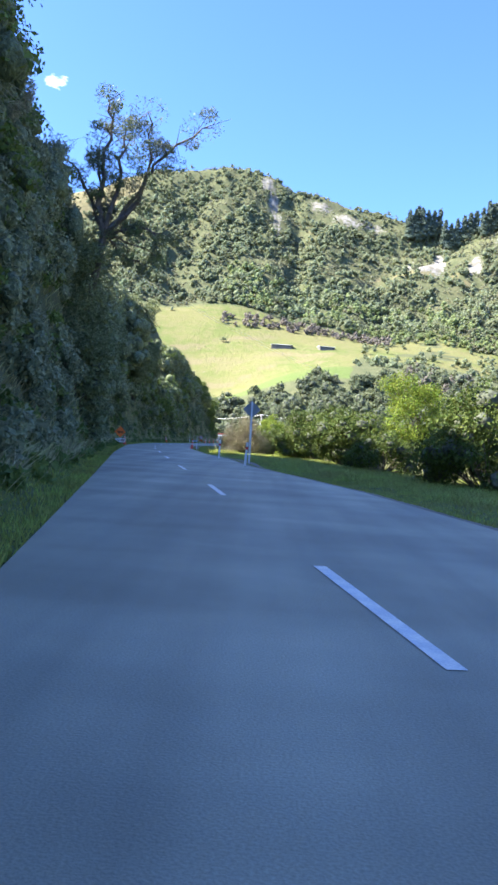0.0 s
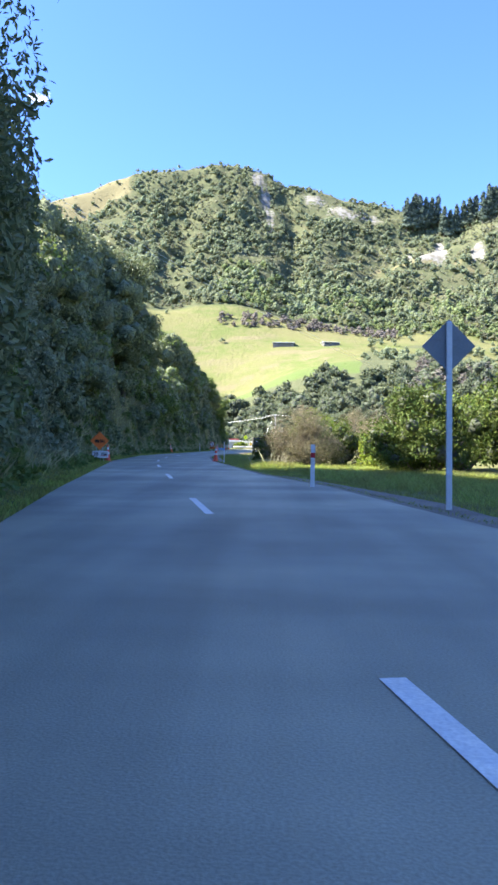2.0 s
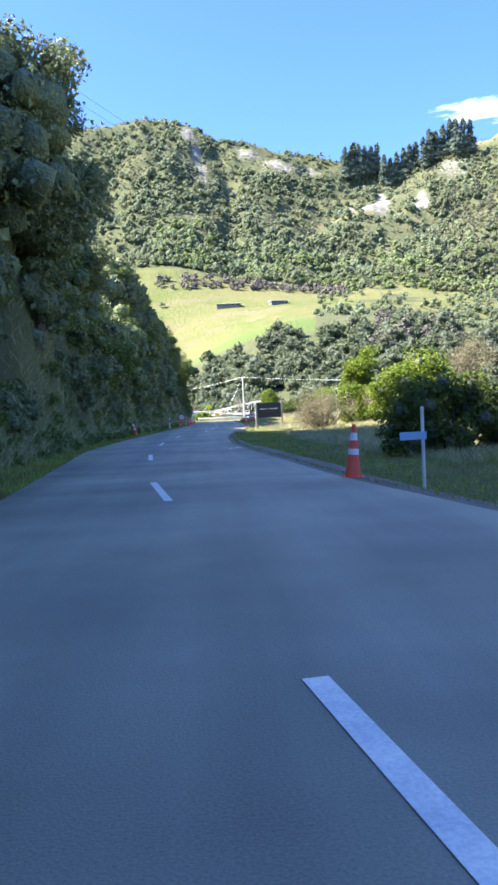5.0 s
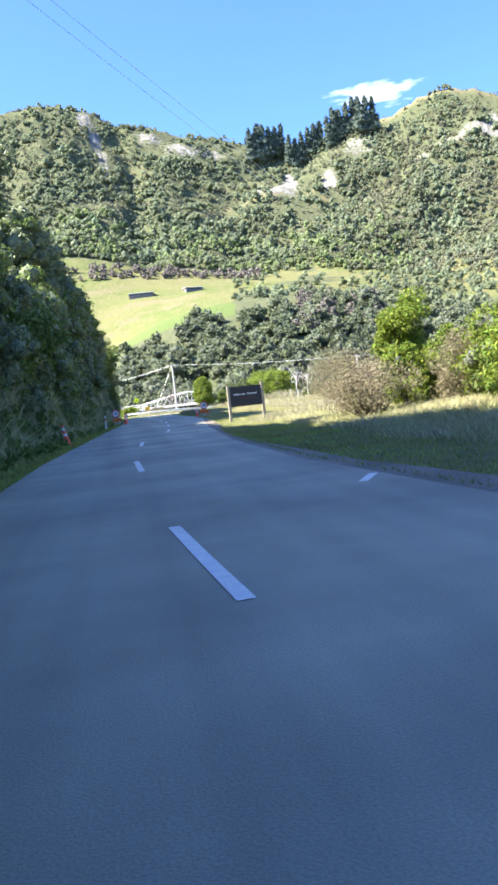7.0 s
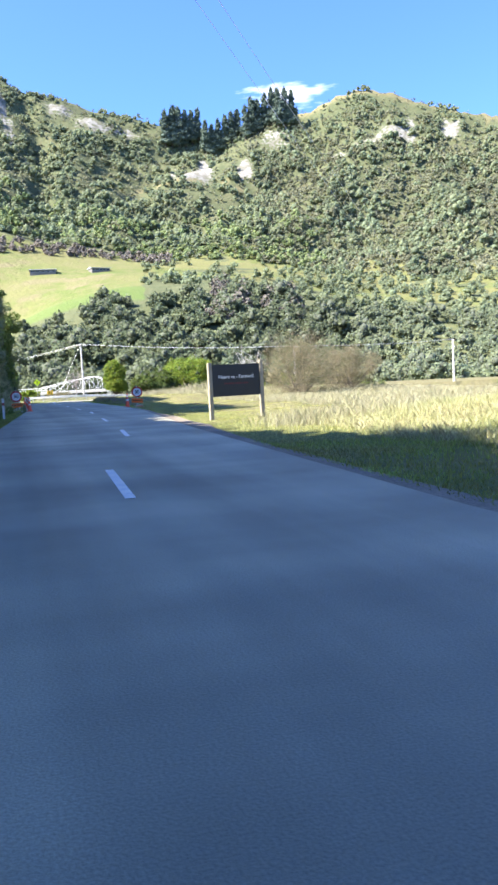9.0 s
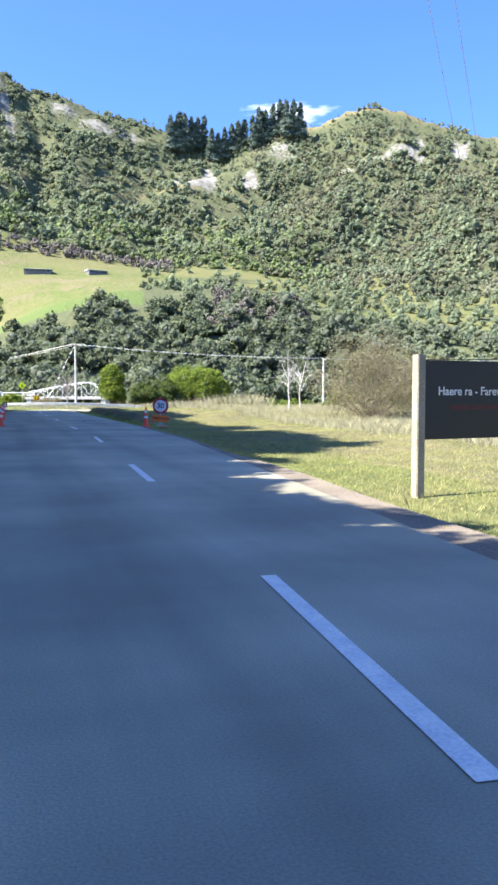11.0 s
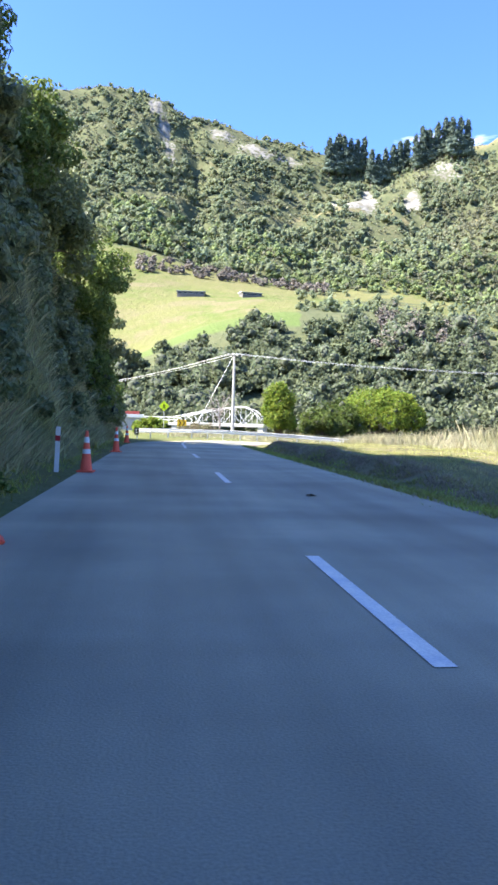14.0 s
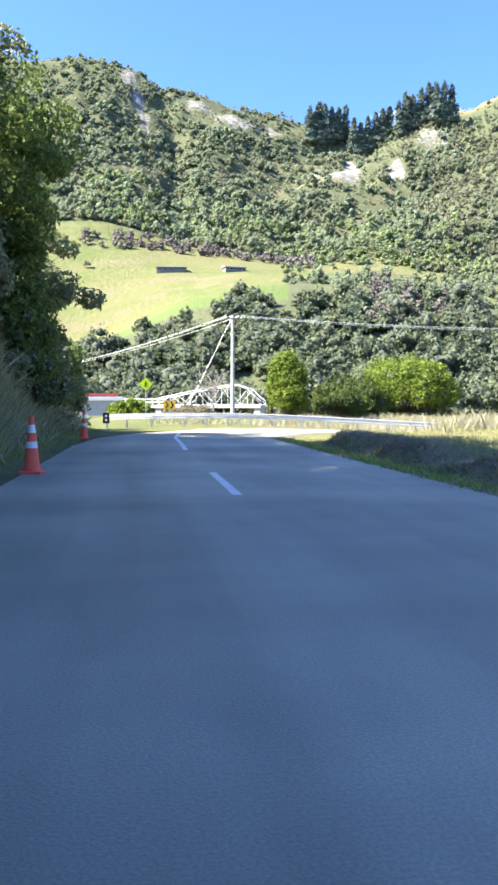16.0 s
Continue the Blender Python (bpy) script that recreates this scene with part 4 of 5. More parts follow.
def near_z(x, y):
    """The ground or the seal under a place."""
    l, r = float(np.interp(y, LEFT_Y, LEFT_X)), float(np.interp(y, RIGHT_Y, RIGHT_X))
    return 0.0 if l - 0.05 < x < r + 0.05 else float(height(x, y))


for x, y, lx, ly in ((-10.75, 67.8, 0, -2), (-12.3, 114.0, 0, -11), (-5.0, 73.0, 0, 3), (-2.6, 152.4, 0, 0), (-9.28, 154.0, 0, 0), (-9.15, 165.3, 0, 0), (-8.98, 178.3, 0, 0), (-8.98, 193.0, 0, 1)):
    traffic_cone((x, y, near_z(x, y)), (lx, ly))


def edge_marker(at, lean=0.0):
    """White roadside marker post with a red band."""
    thing = tag_thing("edge_marker_post", "white plastic roadside marker post with a red band near the top", "marker post", "edge marker posts")
    bm = bmesh.new(); box(bm, (0.11, 0.035, 1.2), (0, 0, 0.5), 0.008); part("post", bm, WHITE, thing)
    bm = bmesh.new(); box(bm, (0.117, 0.042, 0.13), (0, 0, 0.82)); part("red_band", bm, RED, thing, "red reflective band")
    thing.matrix_world = pose(*at, near_z(*at), 0, lean, 0)
    return thing


edge_marker((0.98, 32.6), 2.5)
edge_marker((-0.82, 43.6), 0)
edge_marker((-9.85, 165.3), 1.5)
edge_marker((-10.9, 137.5), 0)


def diamond(side):
    h = side / math.sqrt(2)
    return [(0, -h), (h, 0), (0, h), (-h, 0)]


def round_sign(centre_z, thing):
    """White diamond board with a red-ringed speed disc."""
    bm = bmesh.new(); plate(bm, diamond(0.62), 0.012, pose(0, 0, centre_z)); board = part("board", bm, WHITE, thing, "white diamond backing board")
    bm = bmesh.new(); plate(bm, ring_outline(0.385, 40), 0.006, pose(0, -0.010, centre_z)); part("red_ring", bm, RED, board, "red ring of the speed disc")
    bm = bmesh.new(); plate(bm, ring_outline(0.285, 40), 0.006, pose(0, -0.015, centre_z)); part("disc_face", bm, REFLECT, board, "white face of the speed disc")
    letters("30", 0.34, BLACK, board, pose(0, -0.021, centre_z), "black speed numerals", 0.008)


def speed_sign(at, turn, leg, label):
    thing = tag_thing("temporary_speed_sign", label, "road sign", "temporary speed signs")
    round_sign(1.08, thing)
    bm = bmesh.new(); plate(bm, [(-0.41, -0.15), (0.41, -0.15), (0.41, 0.15), (-0.41, 0.15)], 0.012, pose(0, -0.01, 0.47, 0, leg, 0))
    lower = part("lower_plate", bm, ORANGE_SHEET, thing, "orange plate under the disc")
    letters("TEMPORARY", 0.145, BLACK, lower, pose(0, -0.019, 0.47, 0, leg, 0), "black lettering", 0.003)
    bm = bmesh.new()
    rod(bm, (0, 0.03, 0.03), (0, 0.03, 1.5), 0.018); part("mast", bm, STEEL, thing)
    for a in (20, 160, 250):
        bm = bmesh.new(); rod(bm, (0, 0.03, 0.25), (math.cos(radians(a)) * 0.45, 0.03 + math.sin(radians(a)) * 0.45, 0.0), 0.014)
        part("leg", bm, STEEL, thing)
    thing.matrix_world = pose(*at, near_z(*at) + 0.02, 0, 0, turn)
    return thing


speed_sign((-1.85, 152.6), -8, 5, "round red-ringed temporary speed sign over an orange plate on grass")
speed_sign((-10.15, 154.0), 4, -3, "round red-ringed temporary speed sign beside the bank")


def sandbag(at):
    thing = tagged(new("sandbag"), "tan sandbag weighing down a road sign", "sandbag")
    bm = bmesh.new(); bmesh.ops.create_icosphere(bm, subdivisions=3, radius=0.2)
    for v in bm.verts:
        v.co = Vector((v.co.x * 1.3, v.co.y * 0.9, max(v.co.z * 0.55, -0.07))) * (1 + 0.06 * noise.noise(v.co * 9))
    me = bpy.data.meshes.new("sandbag"); bm.to_mesh(me); bm.free()
    me.materials.append(mat("sacking", (0.50, 0.27, 0.15), 0.9, vary=0.2, scale=6, fine=60, bump=0.6))
    bag = new("bag", me); bag.parent = thing
    thing.location = (*at, near_z(*at) + 0.07)


sandbag((-1.75, 152.25))



def works_sign(at, turn):
    """Orange diamond warning board over a white plate with a speed on it."""
    thing = tag_thing("road_works_sign", "orange diamond road works sign over a white plate beside the bank", "road sign")
    cz = 1.18
    bm = bmesh.new(); plate(bm, diamond(0.72), 0.012, pose(0, 0, cz)); board = part("diamond_board", bm, ORANGE_SHEET, thing)
    for x, z, w, h in ((-0.17, 0.0, 0.17, 0.12), (-0.05, -0.03, 0.08, 0.16), (-0.2, -0.075, 0.05, 0.05), (-0.09, -0.085, 0.05, 0.05), (0.06, 0.02, 0.06, 0.13), (0.12, -0.03, 0.07, 0.10), (0.2, 0.03, 0.13, 0.04), (0.2, -0.06, 0.16, 0.05), (0.07, -0.085, 0.06, 0.05)):
        bm = bmesh.new(); plate(bm, [(-w / 2, -h / 2), (w / 2, -h / 2), (w / 2, h / 2), (-w / 2, h / 2)], 0.004, pose(x, -0.009, cz + z))
        part("symbol", bm, BLACK, board, "black vehicle symbol")
    bm = bmesh.new(); plate(bm, [(-0.44, -0.19), (0.44, -0.19), (0.44, 0.19), (-0.44, 0.19)], 0.012, pose(0.04, 0, 0.44))
    low = part("white_plate", bm, REFLECT, thing, "white plate under the diamond")
    letters("30", 0.27, BLACK, low, pose(-0.2, -0.011, 0.44), "black speed numerals", 0.006)
    for z, w in ((0.07, 0.32), (0.0, 0.30), (-0.07, 0.33)):
        bm = bmesh.new(); plate(bm, [(-w / 2, -0.018), (w / 2, -0.018), (w / 2, 0.018), (-w / 2, 0.018)], 0.004, pose(0.25, -0.009, 0.44 + z))
        part("small_print_bar", bm, RED if z < -0.05 else BLACK, low)
    for a in (-0.25, 0.25):
        bm = bmesh.new(); rod(bm, (a, 0.03, 0.0), (a * 0.3, 0.03, 1.55), 0.018); part("leg", bm, STEEL, thing)
    bm = bmesh.new(); rod(bm, (0, 0.03, 1.0), (0, 0.5, 0.0), 0.016); part("back_leg", bm, STEEL, thing)
    thing.matrix_world = pose(*at, near_z(*at), 0, 0, turn)


works_sign((-11.0, 66.6), 4)


def welcome_sign():
    """Charcoal panel between two timber posts."""
    thing = tag_thing("farewell_sign", "charcoal farewell sign between two weathered timber posts on grass", "sign board")
    a, b = Vector((-3.20, 125.05)), Vector((-1.05, 125.4))
    mid = (a + b) / 2
    base = float(height(mid.x, mid.y))
    thing.matrix_world = pose(mid.x, mid.y, base, 0, 0, math.degrees(math.atan2(b.y - a.y, b.x - a.x)))
    half = (b - a).length / 2
    for x, top in ((-half, 2.07 - base), (half, 2.14 - base)):
        bm = bmesh.new(); box(bm, (0.15, 0.15, top + 0.3), (x, 0, top / 2 - 0.15), 0.012); part("post", bm, TIMBER, thing, "squared timber post")
    bm = bmesh.new(); box(bm, (2 * half - 0.15, 0.03, 1.22), (0, -0.02, 1.38 - base), 0.004); panel = part("panel", bm, CHARCOAL, thing, "charcoal painted panel")
    bm = bmesh.new(); rod(bm, (-half, 0.03, 2.0 - base), (half, 0.03, 2.04 - base), 0.006); part("wire", bm, BLACK, thing)
    letters("Haere ra - Farewell", 0.19, REFLECT, panel, pose(0.0, -0.042, 1.51 - base), "white lettering", 0.002)
    for x, w in ((-0.30, 0.42), (0.10, 0.30), (0.40, 0.22)):
        bm = bmesh.new(); plate(bm, [(-w / 2, -0.035), (w / 2, -0.035), (w / 2, 0.035), (-w / 2, 0.035)], 0.004, pose(x, -0.038, 1.26 - base))
        part("faded_line", bm, mat("faded_red_letters", (0.09, 0.018, 0.02), 0.5, vary=0.2, scale=8, fine=60, bump=0), panel, "faded dark red line of print")


welcome_sign()


def back_of_sign():
    """Tall white post seen from behind its diamond warning board."""
    thing = tag_thing("warning_sign_from_behind", "white post with the grey back of a diamond warning board", "road sign")
    bm = bmesh.new(); box(bm, (0.10, 0.06, 3.75), (0, 0, 1.48), 0.01); part("post", bm, WHITE, thing)
    bm = bmesh.new(); plate(bm, diamond(0.66), 0.012, pose(0, 0.04, 2.93)); b = part("board", bm, ALU, thing, "bare grey back of the board")
    bm = bmesh.new(); box(bm, (0.5, 0.02, 0.04), (0, 0.03, 3.05)); part("bracket", bm, ALU, b)
    thing.matrix_world = pose(1.12, 36.8, float(height(1.12, 36.8)), 0, -0.8, 0)


back_of_sign()


def low_blue_sign(at):
    thing = tag_thing("small_blue_sign", "small blue plate on a thin white post in the grass", "road sign")
    bm = bmesh.new(); rod(bm, (0, 0, -0.2), (0, 0, 1.3), 0.028); part("post", bm, WHITE, thing)
    bm = bmesh.new(); box(bm, (0.42, 0.012, 0.12), (-0.16, -0.03, 0.86), 0.003)
    part("plate", bm, mat("blue_sheet", (0.30, 0.52, 0.72), 0.4, vary=0.06, scale=5, fine=40, bump=0.05), thing, "pale blue plate")
    thing.matrix_world = pose(*at, near_z(*at), 0, 0, 3)


low_blue_sign((-4.35, 70.6))


def guard_rail(points):
    """W-beam rail on posts."""
    thing = tag_thing("guard_rail", "galvanised steel guard rail on posts round the bend", "guard rail")
    prof = [(0.0, -0.155), (0.05, -0.13), (0.05, -0.08), (0.0, -0.03), (0.0, 0.03), (0.05, 0.08), (0.05, 0.13), (0.0, 0.155)]
    bm = bmesh.new()
    rows = []
    for i, p in enumerate(points):
        p = Vector(p)
        d = (Vector(points[min(i + 1, len(points) - 1)]) - Vector(points[max(i - 1, 0)])).normalized()
        nrm = Vector((d.y, -d.x))
        rows.append([bm.verts.new((p.x + nrm.x * o, p.y + nrm.y * o, 0.58 + z + float(dip(p.x, p.y)))) for o, z in prof])
    for a, b in zip(rows, rows[1:]):
        for k in range(len(prof) - 1):
            bm.faces.new((a[k], b[k], b[k + 1], a[k + 1]))
    g = bmesh.ops.solidify(bm, geom=bm.faces[:], thickness=0.006)
    part("beam", bm, RAIL, thing, "corrugated steel beam")
    run = 0.0
    for i in range(len(points) - 1):
        a, b = Vector(points[i]), Vector(points[i + 1])
        n = max(1, round((b - a).length / 1.9))
        for k in range(n):
            p = a.lerp(b, k / n)
            bm = bmesh.new(); box(bm, (0.10, 0.10, 1.0), (p.x + 0.0, p.y + 0.09, 0.24 + float(dip(p.x, p.y))), 0.01)
            part("post", bm, STEEL, thing)
    bm = bmesh.new(); box(bm, (0.34, 0.02, 0.55), (points[0][0] - 0.05, points[0][1] - 0.08, 0.52), 0.004); end = part("end_board", bm, BLACK, thing, "black end board with two white spots")
    for z in (0.42, 0.63):
        bm = bmesh.new(); plate(bm, ring_outline(0.06, 16), 0.004, pose(points[0][0] - 0.05, points[0][1] - 0.095, z)); part("spot", bm, REFLECT, end)


guard_rail([(-8.6, 206.6), (-7.6, 208.6), (-6.2, 210.6), (-4.2, 212.2), (-1.5, 213.4), (1.5, 213.9), (5, 214.0), (9, 213.7), (14, 213.2), (20, 212.4), (28, 211.3)])


def warning_sign(at, top):
    thing = tag_thing("pedestrian_sign", "fluorescent yellow-green diamond sign with a walking figure symbol", "road sign")
    bm = bmesh.new(); rod(bm, (0, 0.03, -0.3), (0, 0.03, top), 0.035); part("post", bm, STEEL, thing)
    bm = bmesh.new(); plate(bm, diamond(0.80), 0.012, pose(0, 0, top - 0.55)); board = part("board", bm, YELLOW, thing)
    bm = bmesh.new()
    m = pose(0, -0.012, top - 0.55)
    for (x0, z0), (x1, z1), w in (((0, 0.12), (0.0, -0.02), 0.1), ((0, -0.02), (-0.1, -0.25), 0.06), ((0.0, -0.02), (0.11, -0.23), 0.06), ((0, 0.1), (-0.12, -0.02), 0.045), ((0, 0.1), (0.13, 0.02), 0.045)):
        d = Vector((x1 - x0, z1 - z0)); s = Vector((-d.y, d.x)).normalized() * w / 2
        plate(bm, [(x0 - s.x, z0 - s.y), (x1 - s.x, z1 - s.y), (x1 + s.x, z1 + s.y), (x0 + s.x, z0 + s.y)], 0.004, m)
    plate(bm, [(x, z + 0.2) for x, z in ring_outline(0.05, 14)], 0.004, m)
    part("symbol", bm, BLACK, board, "black walking symbol")
    thing.location = (*at, float(height(*at)))


warning_sign((-6.2, 232.0), 3.55)


def chevron_board(at, z):
    thing = tag_thing("chevron_board", "yellow board with two black chevrons beside the bend", "road sign")
    bm = bmesh.new(); box(bm, (0.9, 0.02, 0.62), (0, 0, z), 0.005); board = part("board", bm, YELLOW2, thing)
    for x in (-0.22, 0.16):
        bm = bmesh.new(); plate(bm, [(x - 0.12, -0.26), (x, -0.26), (x + 0.17, 0), (x, 0.26), (x - 0.12, 0.26), (x + 0.05, 0)], 0.004, pose(0, -0.014, z)); part("chevron", bm, BLACK, board)
    bm = bmesh.new(); rod(bm, (0, 0.03, -0.3), (0, 0.03, z), 0.03); part("post", bm, STEEL, thing)
    thing.location = (*at, float(height(*at)))


chevron_board((-4.55, 225.0), 1.25)


# ---- power line ----
def power_pole(at, top, turn, double=False, arm=1.8):
    thing = tag_thing("power_pole", "pale concrete power pole with a cross-arm and insulators", "power pole", "power poles")
    x, y = at
    z = float(height(x, y))
    thing.matrix_world = pose(x, y, z, 0, 0, turn)
    h = top - z
    bm = bmesh.new()
    r = bmesh.ops.create_cone(bm, cap_ends=True, segments=8, radius1=0.20, radius2=0.13, depth=h + 0.5)
    bmesh.ops.translate(bm, vec=(0, 0, h / 2 - 0.25), verts=r["verts"])
    part("pole", bm, CONCRETE, thing)
    for k in ((0.25,) if not double else (0.25, 1.3)):
        bm = bmesh.new(); box(bm, (arm, 0.10, 0.12), (0, -0.16, h - k), 0.01); armp = part("cross_arm", bm, TIMBER, thing)
        for i in (-0.45, -0.2, 0.2, 0.45):
            bm = bmesh.new(); rod(bm, (arm * i, -0.16, h - k + 0.05), (arm * i, -0.16, h - k + 0.24), 0.045, 0.03); part("insulator", bm, WHITE, armp)
    return Vector((x, y, top))


def tube(bm, pts, radius):
    """One round cable through the points."""
    rings = []
    for i, p in enumerate(pts):
        d = (pts[min(i + 1, len(pts) - 1)] - pts[max(i - 1, 0)]).normalized()
        s = d.cross(Vector((0, 0, 1))).normalized(); u = s.cross(d)
        rings.append([bm.verts.new(p + s * math.cos(k * 1.257) * radius + u * math.sin(k * 1.257) * radius) for k in range(5)])
    for a, b in zip(rings, rings[1:]):
        for k in range(5):
            bm.faces.new((a[k], a[(k + 1) % 5], b[(k + 1) % 5], b[k]))


def wires(a, b, sag, label, offsets=((-0.6, 0), (0.0, 0.1), (0.6, 0)), thick=0.011, metal=STEEL):
    """Sagging conductors between two poles."""
    a, b = Vector(a), Vector(b)
    d = (b - a).normalized()
    side = Vector((-d.y, d.x, 0))
    thing = tag_thing("power_line", label, "power line")
    for o, up in offsets:
        bm = bmesh.new()
        pts = [a.lerp(b, k / 14) + side * o + Vector((0, 0, up - sag * 4 * (k / 14) * (1 - k / 14))) for k in range(15)]
        tube(bm, pts, thick)
        part("wire", bm, metal, thing)


PA = power_pole((1.58, 235.7), 9.15, 25)
PB = power_pole((33.9, 218.1), 6.7, 50, False, 1.5)
PC = power_pole((57.6, 209.3), 6.4, 60, True, 2.2)
wires(PB, PC, 0.3, "aluminium power lines between two poles")
wires(PA, PB, 0.45, "aluminium power lines sagging across the flat")
wires(PA, (-22.4, 324.0, 9.0), 0.7, "aluminium power lines running towards the river", thick=0.02, metal=RAIL)
PD = power_pole((-45.0, 72.6), 32.8, 40)
wires(PC, PD, 3.0, "thin power lines climbing over the road to the bluff", ((-0.5, 0), (0.5, 0)), 0.014)
guy = tag_thing("guy_wire", "steel guy wire staying the power pole", "guy wire")
bm = bmesh.new(); rod(bm, (1.4, 235.5, 8.8), (-3.2, 233.2, float(height(-3.2, 233.2)) - 0.1), 0.017, 0.017, 6); part("cable", bm, RAIL, guy)
bm = bmesh.new(); rod(bm, (-2.1, 233.75, 2.2), (-3.2, 233.2, float(height(-3.2, 233.2))), 0.04, 0.04, 8); part("sleeve", bm, WHITE, guy, "white plastic sleeve")


# ---- bridge over the river ----
def bridge():
    """White steel truss bridge with a long white side rail."""
    thing = tag_thing("truss_bridge", "white steel truss road bridge across the river", "bridge")
    a, b = Vector((13.5, 292)), Vector((-26.0, 306))
    d = (b - a).normalized(); n = Vector((-d.y, d.x))
    deck = 1.3
    at = lambda s, o, z: (a.x + d.x * s + n.x * o, a.y + d.y * s + n.y * o, z)
    L = (b - a).length
    bm = bmesh.new()
    for o in (0,):
        vs = [bm.verts.new(at(s, w, z)) for s in (0, L) for w in (-2.2, 2.2) for z in (deck - 0.5, deck)]
        bmesh.ops.convex_hull(bm, input=vs)
    part("deck", bm, CONCRETE, thing)
    tall = lambda s: float(np.interp(s, [0, 2.1, 4.3, 10, 17], [0.6, 2.5, 3.3, 2.5, 1.1]))
    for side in (-2.2, 2.2):
        bm = bmesh.new()
        panels = 8
        for k in range(panels):
            s0, s1 = 17 * k / panels, 17 * (k + 1) / panels
            rod(bm, at(s0, side, deck + tall(s0)), at(s1, side, deck + tall(s1)), 0.06, 0.06, 6)
            rod(bm, at(s0, side, deck), at(s0, side, deck + tall(s0)), 0.032, 0.032, 6)
            if k % 2:
                rod(bm, at(s0, side, deck + tall(s0)), at(s1, side, deck), 0.032, 0.032, 6)
            else:
                rod(bm, at(s0, side, deck), at(s1, side, deck + tall(s1)), 0.032, 0.032, 6)
        rod(bm, at(0, side, deck), at(17, side, deck), 0.07, 0.07, 6)
        part("truss", bm, WHITE, thing, "white painted truss")
        bm = bmesh.new()
        for z in (deck + 0.45, deck + 0.95):
            rod(bm, at(17, side, z), at(L, side, z), 0.06, 0.06, 6)
        k = 17.0
        while k < L:
            rod(bm, at(k, side, deck), at(k, side, deck + 1.0), 0.05, 0.05, 6); k += 2.4
        part("side_rail", bm, WHITE, thing, "white side rail")
    for s in (0.6, 17, L - 0.6):
        bm = bmesh.new()
        vs = [bm.verts.new(at(s + e, w, z)) for e in (-0.5, 0.5) for w in (-2, 2) for z in (-4.5, deck - 0.5)]
        bmesh.ops.convex_hull(bm, input=vs)
        part("pier", bm, CONCRETE, thing)


bridge()
barrier = tag_thing("red_white_barrier", "red and white road barrier at the bridge end", "barrier")
bm = bmesh.new(); box(bm, (5.0, 0.5, 0.5), (0, 0, 2.75), 0.05); part("red_panel", bm, RUST, barrier)
bm = bmesh.new(); box(bm, (7.4, 0.6, 0.6), (-0.4, 0, 2.2), 0.05); part("white_base", bm, WHITE, barrier)
bm = bmesh.new(); box(bm, (6.6, 0.5, 2.3), (-0.4, 0.2, 0.75), 0.05); part("block", bm, CONCRETE, barrier)
barrier.location = (-12.0, 286, 0)


# ---- houses on the terrace ----
def house(az, r, wide, deep, tall, turn, label):
    x, y = PIVOT[0] + r * math.sin(radians(az)), PIVOT[1] + r * math.cos(radians(az))
    z = float(height(x, y))
    thing = tag_thing("house", label, "house", "houses on the terrace")
    bm = bmesh.new(); box(bm, (wide, deep, tall + 2), (0, 0, tall / 2 - 1), 0.05); part("wall", bm, HOUSE_WALL, thing)
    bm = bmesh.new()
    vs = [bm.verts.new((sx * (wide / 2 + 0.5), sy, zz)) for sx in (-1, 1) for sy, zz in ((-deep / 2 - 0.6, tall), (deep / 2 + 0.6, tall), (-deep / 2 - 0.6, tall + 0.15), (0, tall + 0.8), (deep / 2 + 0.6, tall + 0.15))]
    bmesh.ops.convex_hull(bm, input=vs); part("roof", bm, ROOF, thing, "low grey iron roof")
    for k in range(5):
        bm = bmesh.new(); box(bm, (1.9, 0.08, 0.95), (-wide / 2 + wide * (k + 0.5) / 5, -deep / 2 - 0.03, tall * 0.52)); w = part("window", bm, CONCRETE, thing)
        bm = bmesh.new(); box(bm, (1.75, 0.06, 0.8), (-wide / 2 + wide * (k + 0.5) / 5, -deep / 2 - 0.09, tall * 0.52)); part("pane", bm, GLASS, w)
    thing.matrix_world = pose(x, y, z - 0.05, 0, 0, turn)


house(2.4, 499, 15, 7, 1.7, -4, "long low dark weatherboard house with a grey roof on pasture")
house(6.15, 500, 11, 7, 1.7, 12, "small house with a pale grey roof beside bare trees")


# ---- pines on the saddle ----
def pine(az, r, tall, seed):
    rng = np.random.default_rng(seed)
    x, y = PIVOT[0] + r * math.sin(radians(az)), PIVOT[1] + r * math.cos(radians(az))
    z = float(height(x, y))
    thing = tag_thing("pine_tree", "tall dark plantation pine on the skyline", "tree", "pines on the saddle")
    thing.location = (x, y, z)
    bm = bmesh.new(); rod(bm, (0, 0, -1), (0, 0, tall * 0.95), 0.55, 0.1, 7); part("trunk", bm, BARK, thing)
    n = 26
    t = np.linspace(0.16, 0.99, n); a = rng.uniform(0, 6.28, n)
    w = tall * 0.17 * (1.02 - t) ** 0.62 * rng.uniform(0.85, 1.15, n)
    c = np.stack([np.cos(a) * w * 0.55, np.sin(a) * w * 0.55, t * tall], -1)
    s = np.stack([w * 0.85 + 0.3, w * 0.85 + 0.3, np.full(n, tall * 0.06)], -1)
    v, f = leafy(c, s, 80, 1.3, rng, slim=0.5, flat=0.7, wild=0.3)
    mesh_np("crown", v, f, PINE, thing)
    v, f = blobs(c, s * 0.78, rng, ICO1, 0.12)
    mesh_np("inner_growth", v, f, PINE, thing, True)


k = 0
